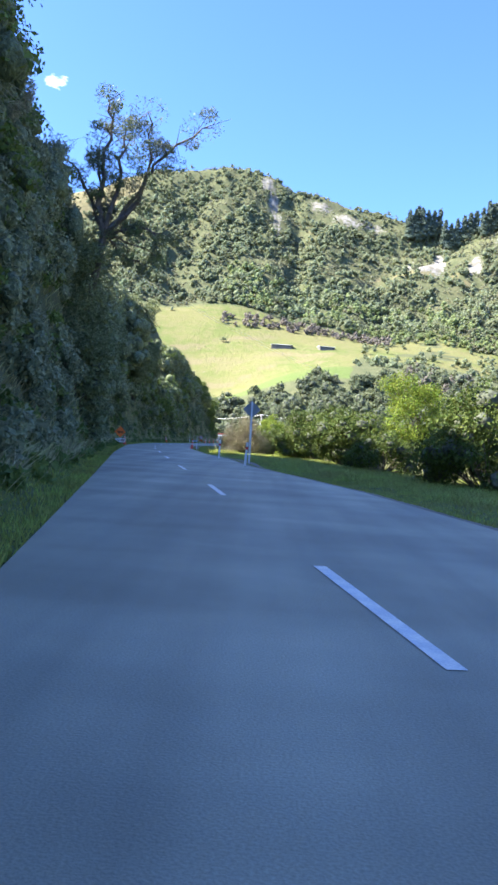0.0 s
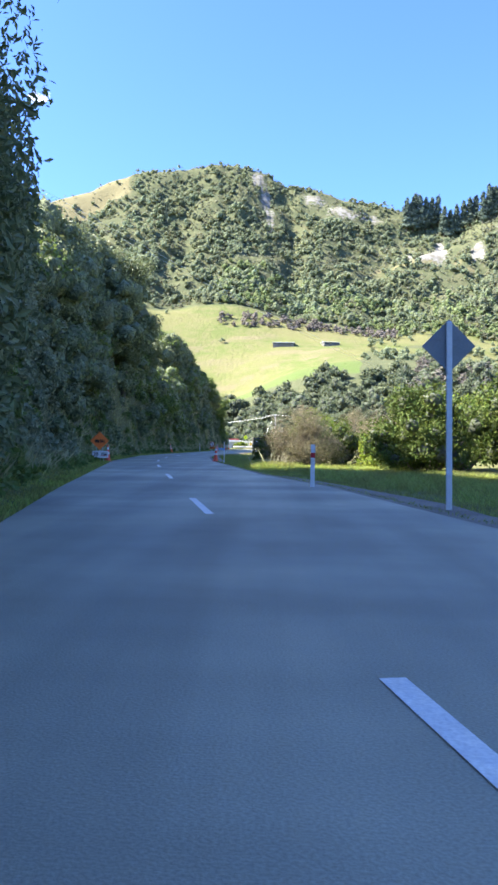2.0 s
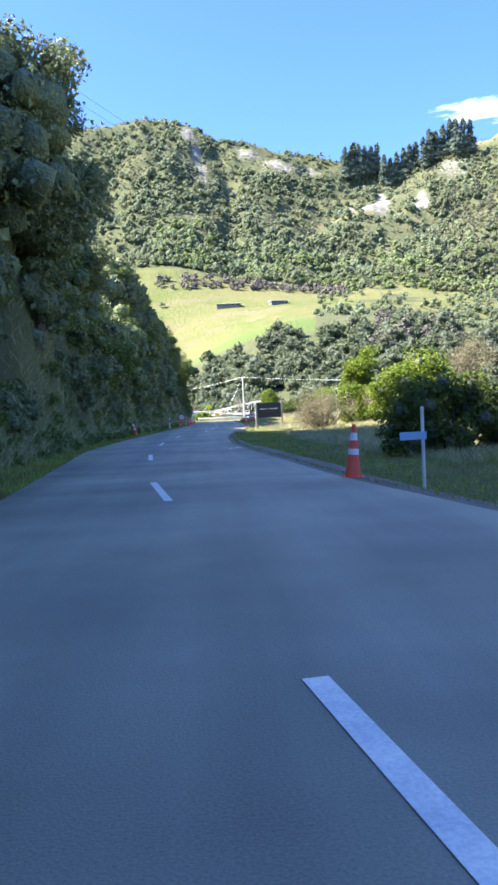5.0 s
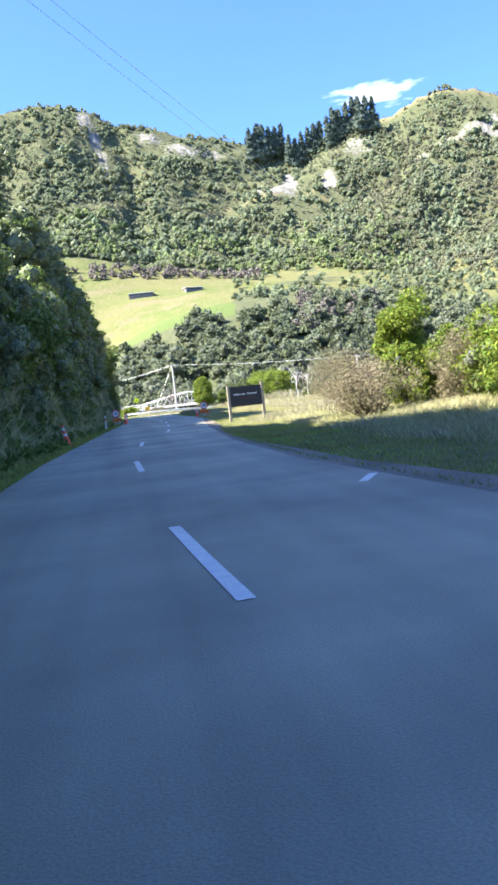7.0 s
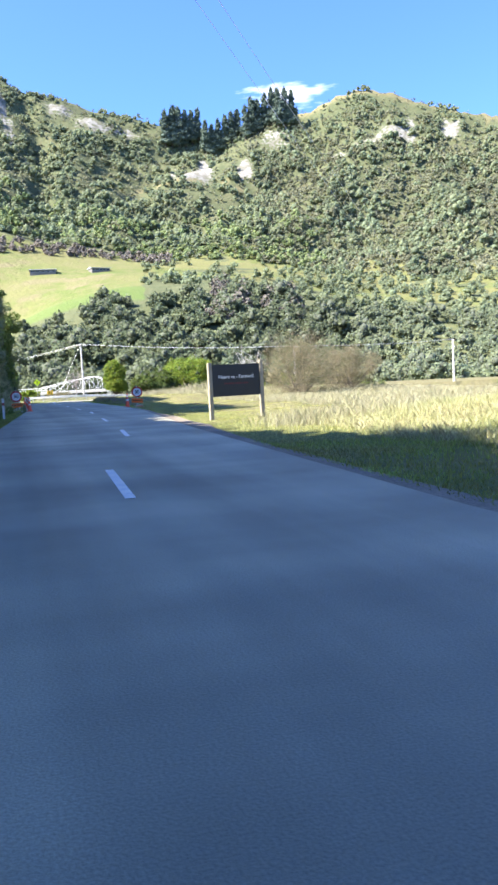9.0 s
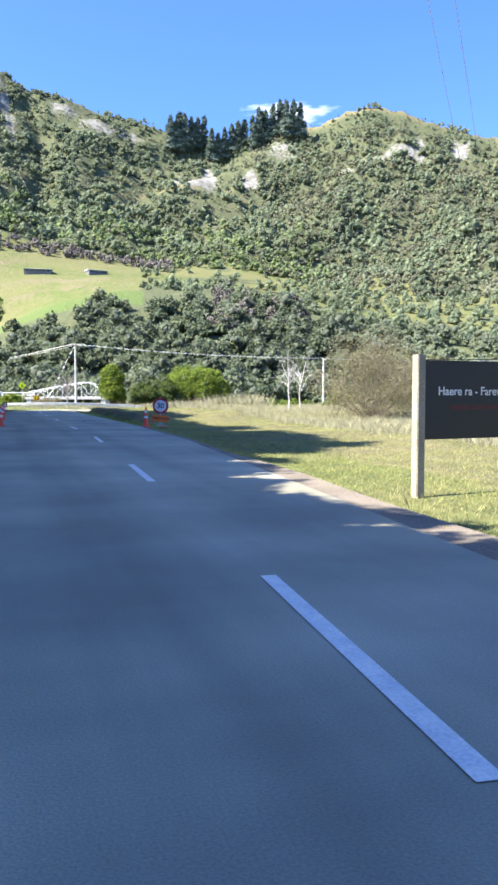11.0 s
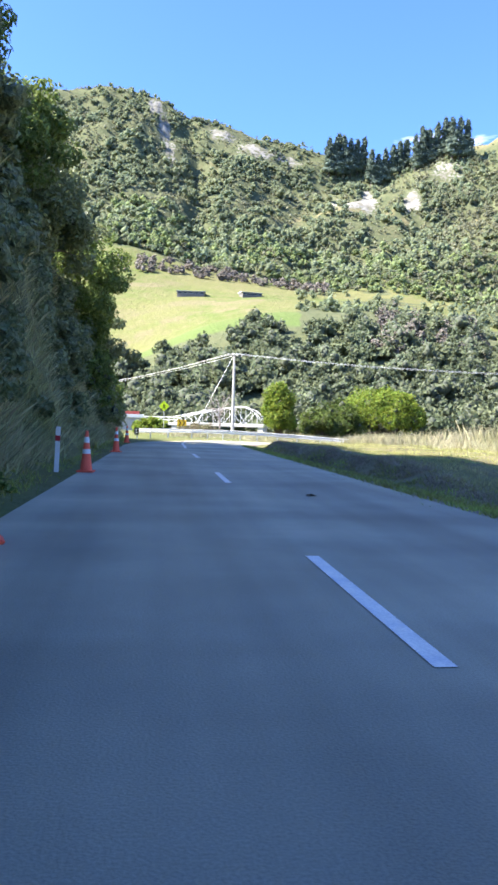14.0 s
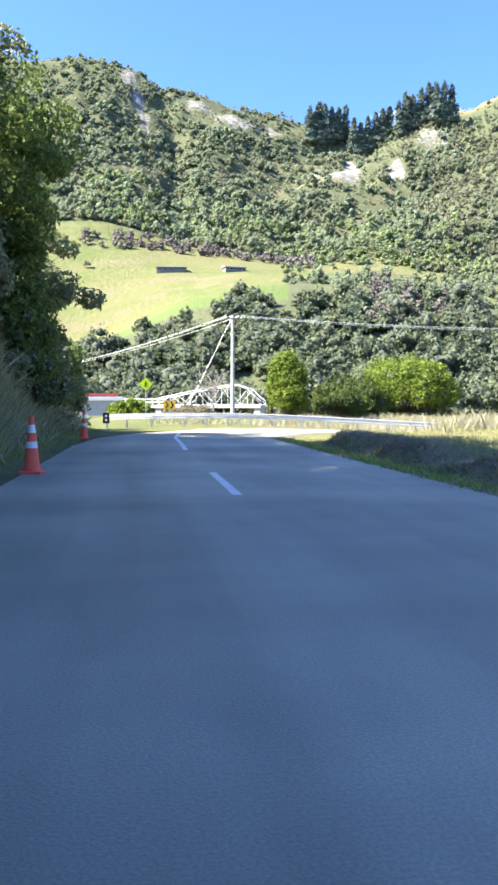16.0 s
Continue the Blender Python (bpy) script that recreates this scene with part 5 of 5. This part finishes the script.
for az, tall in ((11.35, 33), (11.8, 36), (12.3, 36), (12.75, 34), (13.2, 31), (13.65, 30), (14.1, 31), (14.55, 29), (15.0, 30), (15.5, 28), (15.95, 29), (16.35, 27), (16.9, 32), (17.3, 34), (17.8, 31), (18.3, 33), (18.75, 34), (19.2, 36), (19.7, 36), (20.15, 34), (12.0, 31), (17.6, 29), (19.0, 31)):
    pine(az, 772 + (k * 37) % 17, tall, 100 + k); k += 1


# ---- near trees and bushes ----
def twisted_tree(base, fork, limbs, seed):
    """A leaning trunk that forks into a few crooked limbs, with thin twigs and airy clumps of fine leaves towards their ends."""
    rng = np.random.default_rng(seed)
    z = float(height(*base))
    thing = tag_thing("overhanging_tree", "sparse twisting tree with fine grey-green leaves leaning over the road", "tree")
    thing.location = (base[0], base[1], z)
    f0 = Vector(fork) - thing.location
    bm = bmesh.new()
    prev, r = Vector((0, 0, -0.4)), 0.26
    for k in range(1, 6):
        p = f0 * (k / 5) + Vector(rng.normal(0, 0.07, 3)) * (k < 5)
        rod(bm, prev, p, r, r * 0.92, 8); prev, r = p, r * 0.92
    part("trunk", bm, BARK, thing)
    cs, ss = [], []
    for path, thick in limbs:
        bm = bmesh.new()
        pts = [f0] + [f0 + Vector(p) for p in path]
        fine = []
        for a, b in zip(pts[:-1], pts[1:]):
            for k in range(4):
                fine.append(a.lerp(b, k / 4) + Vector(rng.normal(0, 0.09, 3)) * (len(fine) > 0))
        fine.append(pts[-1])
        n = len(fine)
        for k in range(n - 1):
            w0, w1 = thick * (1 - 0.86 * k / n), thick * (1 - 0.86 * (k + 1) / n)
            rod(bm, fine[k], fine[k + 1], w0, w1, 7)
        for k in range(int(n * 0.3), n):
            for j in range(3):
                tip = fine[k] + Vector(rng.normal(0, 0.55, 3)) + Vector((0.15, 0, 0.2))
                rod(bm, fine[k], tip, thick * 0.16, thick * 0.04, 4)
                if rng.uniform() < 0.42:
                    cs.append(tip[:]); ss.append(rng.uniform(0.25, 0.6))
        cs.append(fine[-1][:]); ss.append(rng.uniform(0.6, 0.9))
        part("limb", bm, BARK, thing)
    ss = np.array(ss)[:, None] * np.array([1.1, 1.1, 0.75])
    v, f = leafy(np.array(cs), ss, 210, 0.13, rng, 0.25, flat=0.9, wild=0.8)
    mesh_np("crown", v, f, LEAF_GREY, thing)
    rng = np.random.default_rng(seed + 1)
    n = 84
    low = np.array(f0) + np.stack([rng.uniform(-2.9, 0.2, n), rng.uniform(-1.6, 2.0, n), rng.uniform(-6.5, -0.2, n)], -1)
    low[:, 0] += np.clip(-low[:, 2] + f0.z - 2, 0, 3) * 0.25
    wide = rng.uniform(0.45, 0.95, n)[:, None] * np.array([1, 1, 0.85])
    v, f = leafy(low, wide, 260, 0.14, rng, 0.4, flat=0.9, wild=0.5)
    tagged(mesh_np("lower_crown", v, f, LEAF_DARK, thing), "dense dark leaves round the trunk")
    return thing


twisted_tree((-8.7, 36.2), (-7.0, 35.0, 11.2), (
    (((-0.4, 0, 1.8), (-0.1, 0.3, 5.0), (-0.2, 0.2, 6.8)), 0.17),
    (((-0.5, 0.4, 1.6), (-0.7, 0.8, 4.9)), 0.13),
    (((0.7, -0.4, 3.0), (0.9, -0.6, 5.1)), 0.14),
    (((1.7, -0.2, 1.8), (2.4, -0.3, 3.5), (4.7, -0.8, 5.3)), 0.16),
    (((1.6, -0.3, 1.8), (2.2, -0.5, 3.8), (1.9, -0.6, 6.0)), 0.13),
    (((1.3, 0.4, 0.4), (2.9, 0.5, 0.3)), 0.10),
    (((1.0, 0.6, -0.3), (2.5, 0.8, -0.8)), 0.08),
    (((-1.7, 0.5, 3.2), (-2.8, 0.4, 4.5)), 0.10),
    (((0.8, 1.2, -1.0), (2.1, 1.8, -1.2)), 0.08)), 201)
for x, y, w, t, sd in ((-8.6, 36.6, 3.8, 9.6, 340), (-9.4, 38.5, 4.0, 5.2, 341), (-9.3, 40.5, 3.8, 8.4, 342), (-8.0, 37.6, 2.6, 6.0, 343)):
    shrub("bluff_bush", "dark dense shrub below the leaning tree on the bluff", (x, y), w, t, sd, leaf_mat=LEAF_DARK, leaf=0.12, per=280, lumps=30)
limb_tree("bluff_tree", "dense dark tree on the crest of the bluff", (-11.5, 19.0), 5, 3.0, 202, leaf=0.2, leaf_mat=LEAF_DARK, trunk=0.25, count=10, per=220, lobe=0.36)
limb_tree("bluff_tree", "tall dense dark tree standing out from the bluff", (-14.6, 94.0), 14.5, 2.3, 204, leaf=0.2, leaf_mat=LEAF_DARK, trunk=0.26, lean=(0.3, 0), count=26, per=210, lobe=0.42, low=0.22)
limb_tree("bluff_tree", "leafy tree with pale new growth on the bluff face", (-14.2, 118.0), 2.8, 1.7, 205, leaf=0.22, leaf_mat=LEAF_MID, trunk=0.16, count=9, per=200, lobe=0.38)
# The tree at y 178.8 is added to shade a sunlit gap on the road.
for i, (x, y, t, c) in enumerate(((-15.0, 170, 2.4, 2.0), (-13.6, 181, 4.6, 2.4), (-12.3, 189.5, 6.0, 2.5), (-12.4, 196, 4.2, 2.1), (-16.5, 184, 4.6, 2.8), (-13.0, 184.5, 3.4, 2.2), (-14.0, 176.5, 4.4, 2.4), (-14.2, 178.8, 4.2, 2.2), (-12.4, 192.0, 3.2, 2.0))):
    limb_tree("roadside_tree", "dense dark green tree leaning over the road from the bank", (x, y), t, c, 210 + i, leaf=0.17, leaf_mat=LEAF_MID if i % 2 == 0 else LEAF_DARK, trunk=0.2, lean=(0.6, 0), count=11, per=300, lobe=0.34, low=0.15)

limb_tree("bluff_tree", "dark leafy tree hanging out from the bluff face", (-15.8, 109.0), 5.0, 2.0, 206, leaf=0.16, leaf_mat=LEAF_DARK, trunk=0.2, lean=(0.5, 0), count=14, per=420, lobe=0.38, low=0.05)
for i, (x, y, w, t) in enumerate(((-11.3, 192.0, 3.2, 4.0), (-11.1, 196.5, 3.0, 4.3), (-10.9, 200.8, 3.0, 4.0), (-10.9, 204.4, 2.6, 3.2))):
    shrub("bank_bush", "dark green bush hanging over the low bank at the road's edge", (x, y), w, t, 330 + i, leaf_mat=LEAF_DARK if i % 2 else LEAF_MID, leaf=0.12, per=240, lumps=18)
shrub("roadside_bush", "dark green bush at the edge of the verge", (10.8, 26.0), 7, 4.2, 301, leaf_mat=LEAF_SUN_TONE, leaf=0.095, per=300, lumps=22)
shrub("roadside_bush", "grey-green scrubby bush beside the verge", (8.6, 40.0), 5, 2.6, 302, leaf_mat=LEAF_SUN_TONE, leaf=0.095, per=300, lumps=16)
shrub("roadside_bush", "dense green bush behind the verge", (7.6, 50.0), 6.5, 4.6, 303, leaf_mat=LEAF_SUN_TONE, leaf=0.095, per=300, lumps=24)
shrub("roadside_bush", "dense green bush behind the verge", (5.6, 60.0), 6, 4.2, 304, leaf_mat=LEAF_SUN_TONE, leaf=0.095, per=300, lumps=22)
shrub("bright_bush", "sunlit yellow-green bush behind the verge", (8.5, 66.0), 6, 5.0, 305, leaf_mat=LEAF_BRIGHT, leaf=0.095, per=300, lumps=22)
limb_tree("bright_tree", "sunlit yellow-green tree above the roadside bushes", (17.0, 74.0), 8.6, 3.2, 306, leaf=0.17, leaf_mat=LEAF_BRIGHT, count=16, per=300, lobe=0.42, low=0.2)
shrub("roadside_bush", "dark tangled bush beside the road", (14.0, 33.0), 7, 5.0, 307, leaf_mat=LEAF_SUN_TONE, leaf=0.095, per=300, lumps=24)
shrub("dry_bush", "brown thorny bush with few leaves", (5.4, 73.0), 4.0, 3.0, 308, leaf_mat=LEAF_DRY, leaf=0.09, per=110, lumps=14, core=False)
shrub("bright_bush", "yellow-green shrub among the roadside bushes", (4.6, 66.0), 3.4, 2.3, 309, leaf_mat=LEAF_BRIGHT, leaf=0.095, per=300, lumps=14)
shrub("dry_bush", "large pale brown dry bush with thin stalks", (0.4, 68.2), 4.0, 3.9, 310, leaf_mat=LEAF_DRY, leaf=0.05, per=460, lumps=26, core=False)
shrub("roadside_bush", "dark green bush in the shade behind the dry bush", (2.6, 71.5), 3.6, 2.9, 357, leaf_mat=LEAF_SUN_TONE, leaf=0.08, per=300, lumps=20)
shrub("roadside_bush", "low dark green bush in the shade of the bluff", (-0.7, 80.5), 4.4, 2.4, 358, leaf_mat=LEAF_SUN_TONE, leaf=0.08, per=300, lumps=22)
shrub("dry_bush", "brown dry bush above the berm", (8.5, 94.0), 4.5, 4.6, 311, leaf_mat=LEAF_DRY, leaf=0.06, per=340, lumps=18, core=False)
shrub("bright_bush", "low yellow-green leafy bush at the edge of the rank grass", (2.9, 98.0), 4.8, 3.8, 314, leaf_mat=LEAF_BRIGHT, leaf=0.095, per=380, lumps=22, heart=0.34)
limb_tree("bright_tree", "rounded yellow-green tree in the sun behind dry bushes", (2.5, 110.3), 4.9, 0.95, 313, leaf=0.12, leaf_mat=LEAF_BRIGHT, trunk=0.11, count=15, per=240, lobe=0.5, low=0.2)
shrub("dry_bush", "pale brown twiggy bush in the sun", (-0.5, 106.0), 4.0, 2.9, 312, leaf_mat=LEAF_DRY, leaf=0.05, per=380, lumps=20, core=False)
shrub("bright_bush", "yellow-green bush behind the rank grass", (4.4, 105.0), 3.8, 3.6, 315, leaf_mat=LEAF_BRIGHT, leaf=0.08, per=280, lumps=22)
shrub("dry_bush", "tall straw-brown bush behind the rank grass", (6.6, 101.0), 3.8, 5.0, 316, leaf_mat=LEAF_DRY, leaf=0.06, per=340, lumps=18, core=False)
shrub("dry_bush", "dry brown and olive bush in the paddock", (7.0, 116.0), 5.0, 3.2, 317, leaf_mat=LEAF_DRY, leaf=0.06, per=340, lumps=20, core=False)
shrub("dry_bush", "large pale olive-brown twiggy bush in the long grass", (13.8, 161.5), 7.6, 5.9, 319, leaf_mat=LEAF_DRY, leaf=0.055, per=480, lumps=26, core=False)
shrub("dry_bush", "broad pale olive twiggy bush in the long grass", (20.5, 166.0), 7.0, 4.6, 318, leaf_mat=LEAF_DRY, leaf=0.055, per=440, lumps=28, core=False)
limb_tree("dead_tree", "bare white dead tree standing in the long grass", (11.5, 171.0), 5.4, 1.4, 320, trunk=0.065, bark=BARK_PALE, count=9, bare=True)
limb_tree("dead_tree", "bare white dead tree standing in the long grass", (13.6, 174.0), 5.4, 1.5, 321, trunk=0.065, bark=BARK_PALE, count=9, bare=True)
limb_tree("bare_tree", "leafless grey tree beside the bridge", (2.4, 262.0), 6.5, 3.0, 322, trunk=0.16, bark=BARK_GREY, count=16, bare=True)
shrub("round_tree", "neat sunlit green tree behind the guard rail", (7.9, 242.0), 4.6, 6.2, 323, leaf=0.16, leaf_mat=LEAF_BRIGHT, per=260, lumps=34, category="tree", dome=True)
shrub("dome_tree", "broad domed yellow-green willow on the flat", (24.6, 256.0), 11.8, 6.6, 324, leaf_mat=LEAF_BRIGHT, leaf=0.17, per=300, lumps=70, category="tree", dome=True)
shrub("green_hedge", "dark green bush beside the domed tree", (14.0, 246.0), 6.0, 4.4, 325, leaf_mat=LEAF_SUN_TONE, leaf=0.14, per=240, lumps=22)
shrub("green_bush", "mid-green bush with a dark base behind the guard rail", (18.0, 252.0), 6.0, 5.0, 326, leaf_mat=LEAF_SUN_TONE, leaf=0.14, per=240, lumps=22)
shrub("bright_bush", "yellow-green bush beside the bridge", (-7.6, 240.0), 4.2, 1.9, 327, leaf_mat=LEAF_BRIGHT, leaf=0.2, lumps=12)
shrub("dry_bush", "weedy bushes below the guard rail", (-3.0, 226.0), 5.0, 1.6, 328, leaf_mat=LEAF_DRY, leaf=0.14, lumps=14, core=False)

for x, y, w, t, sd, m, lb in ((1.9, 107.8, 2.4, 2.9, 350, LEAF_BRIGHT, "yellow-green bush among the dry bushes"), (3.3, 105.6, 2.6, 3.0, 355, LEAF_DRY, "straw-brown bush with pale stalks"), (3.6, 101.5, 3.4, 2.6, 351, LEAF_SUN_TONE, "olive green bush behind the rank grass"), (2.6, 97.0, 3.0, 2.0, 352, LEAF_SUN_TONE, "low green bush behind the rank grass"), (3.9, 108.6, 2.8, 3.4, 353, LEAF_BRIGHT, "yellow-green bush behind the dry bushes")):
    shrub("paddock_bush", lb, (x, y), w, t, sd, leaf_mat=m, leaf=0.055 if m is LEAF_DRY else 0.095, per=420, lumps=18, core=m is not LEAF_DRY, heart=0.36)

# sunlit tuft of pale grass beside the road
def grass_tuft(at, wide, tall, count, seed, label, fine=0.006, material=HAY):
    rng = np.random.default_rng(seed)
    p = np.stack([at[0] + rng.normal(0, wide, count), at[1] + rng.normal(0, wide * 1.3, count), np.zeros(count)], -1)
    p[:, 2] = height(p[:, 0], p[:, 1]) - 0.02
    v, f = blades(p, tall, fine, 0.5, rng)
    tagged(mesh_np("grass_tuft", v, f, material), label, "grass", kind="stuff")


grass_tuft((-1.4, 62.4), 0.5, 0.38, 7000, 401, "mound of soft yellow-green grass in a patch of sun", 0.004, GRASS)
grass_tuft((-0.6, 62.4), 1.0, 0.24, 9000, 403, "soft yellow-green grass in a patch of sun", 0.004, GRASS)
grass_tuft((-1.3, 63.0), 0.45, 1.0, 60, 409, "long pale bare stalks leaning out of the grass", 0.008)
for i, (x, y, w, t) in enumerate(((5.2, 193.4, 0.6, 0.8), (6.8, 193.0, 0.8, 1.0), (8.8, 192.0, 0.8, 1.1), (10.8, 190.5, 0.9, 1.3), (13.2, 188.0, 1.0, 1.3))):
    grass_tuft((x, y), w, t, 4200, 404 + i, "tall pale plumed grass inside the bend", 0.004)
grass_tuft((-1.0, 119.0), 0.9, 0.5, 3000, 402, "long pale grass at the end of the berm")
for i, (x, y) in enumerate(((-7.4, 10.5), (-7.9, 13.5), (-7.2, 17.0), (-7.8, 8.0))):
    rng = np.random.default_rng(410 + i)
    thing = tag_thing("pampas_plant", "drooping pale pampas plumes on long stems from the bluff", "plant", "pampas on the bluff")
    z = float(height(x, y)); thing.location = (x, y, z)
    for k in range(4):
        tip = Vector((rng.uniform(0.9, 1.9), rng.uniform(-0.9, 0.9), rng.uniform(0.1, 0.9)))
        mid = tip * 0.55 + Vector((0, 0, 0.5))
        bm = bmesh.new(); tube(bm, [Vector((0, 0, -0.1)), mid * 0.5 + Vector((0, 0, 0.25)), mid, tip], 0.012); st = part("stem", bm, HAY, thing)
        c = np.array([(tip - Vector((0, 0, 0.08 * j)))[:] for j in range(6)])
        v, f = leafy(c, np.full((6, 3), 0.07), 40, 0.12, rng, slim=0.15, flat=0.9)
        mesh_np("plume", v, f, HAY, st)


# ---- flax and weeds in the paddock ----
def flax(at, tall, seed):
    rng = np.random.default_rng(seed)
    thing = tag_thing("flax_plant", "fan of stiff green flax leaves in the long grass", "plant", "flax plants")
    thing.location = (*at, float(height(*at)))
    for k in range(26):
        a, lean, h = rng.uniform(0, 6.28), rng.uniform(0.1, 0.6), tall * rng.uniform(0.7, 1.1)
        out = Vector((math.cos(a), math.sin(a), 0)); side = Vector((-out.y, out.x, 0)) * 0.05
        pts = [out * (lean * h * f * f) + Vector((0, 0, h * (f - 0.25 * lean * f * f))) for f in (0, 0.35, 0.7, 1)]
        bm = bmesh.new()
        rows = [(bm.verts.new(p - side * w), bm.verts.new(p + side * w), bm.verts.new(p + out * 0.02 * w)) for p, w in zip(pts, (0.8, 1.0, 0.8, 0.1))]
        for r, q in zip(rows, rows[1:]):
            bm.faces.new((r[0], r[2], q[2], q[0])); bm.faces.new((r[2], r[1], q[1], q[2]))
        part("leaf", bm, LEAF_BRIGHT, thing)


flax((16.5, 174.0), 2.0, 501)
flax((18.6, 176.5), 1.7, 502)
for i, (x, y, w, t) in enumerate(((20, 196, 7, 1.5), (27, 200, 8, 1.7), (34, 204, 8, 1.6), (15, 190, 5, 1.1), (42, 208, 9, 1.8))):
    shrub("paddock_weeds", "low olive weeds along the far edge of the paddock", (x, y), w, t, 520 + i, leaf_mat=LEAF_MID if i % 2 else LEAF_BRIGHT, leaf=0.1, per=120, lumps=18, heart=0.4)
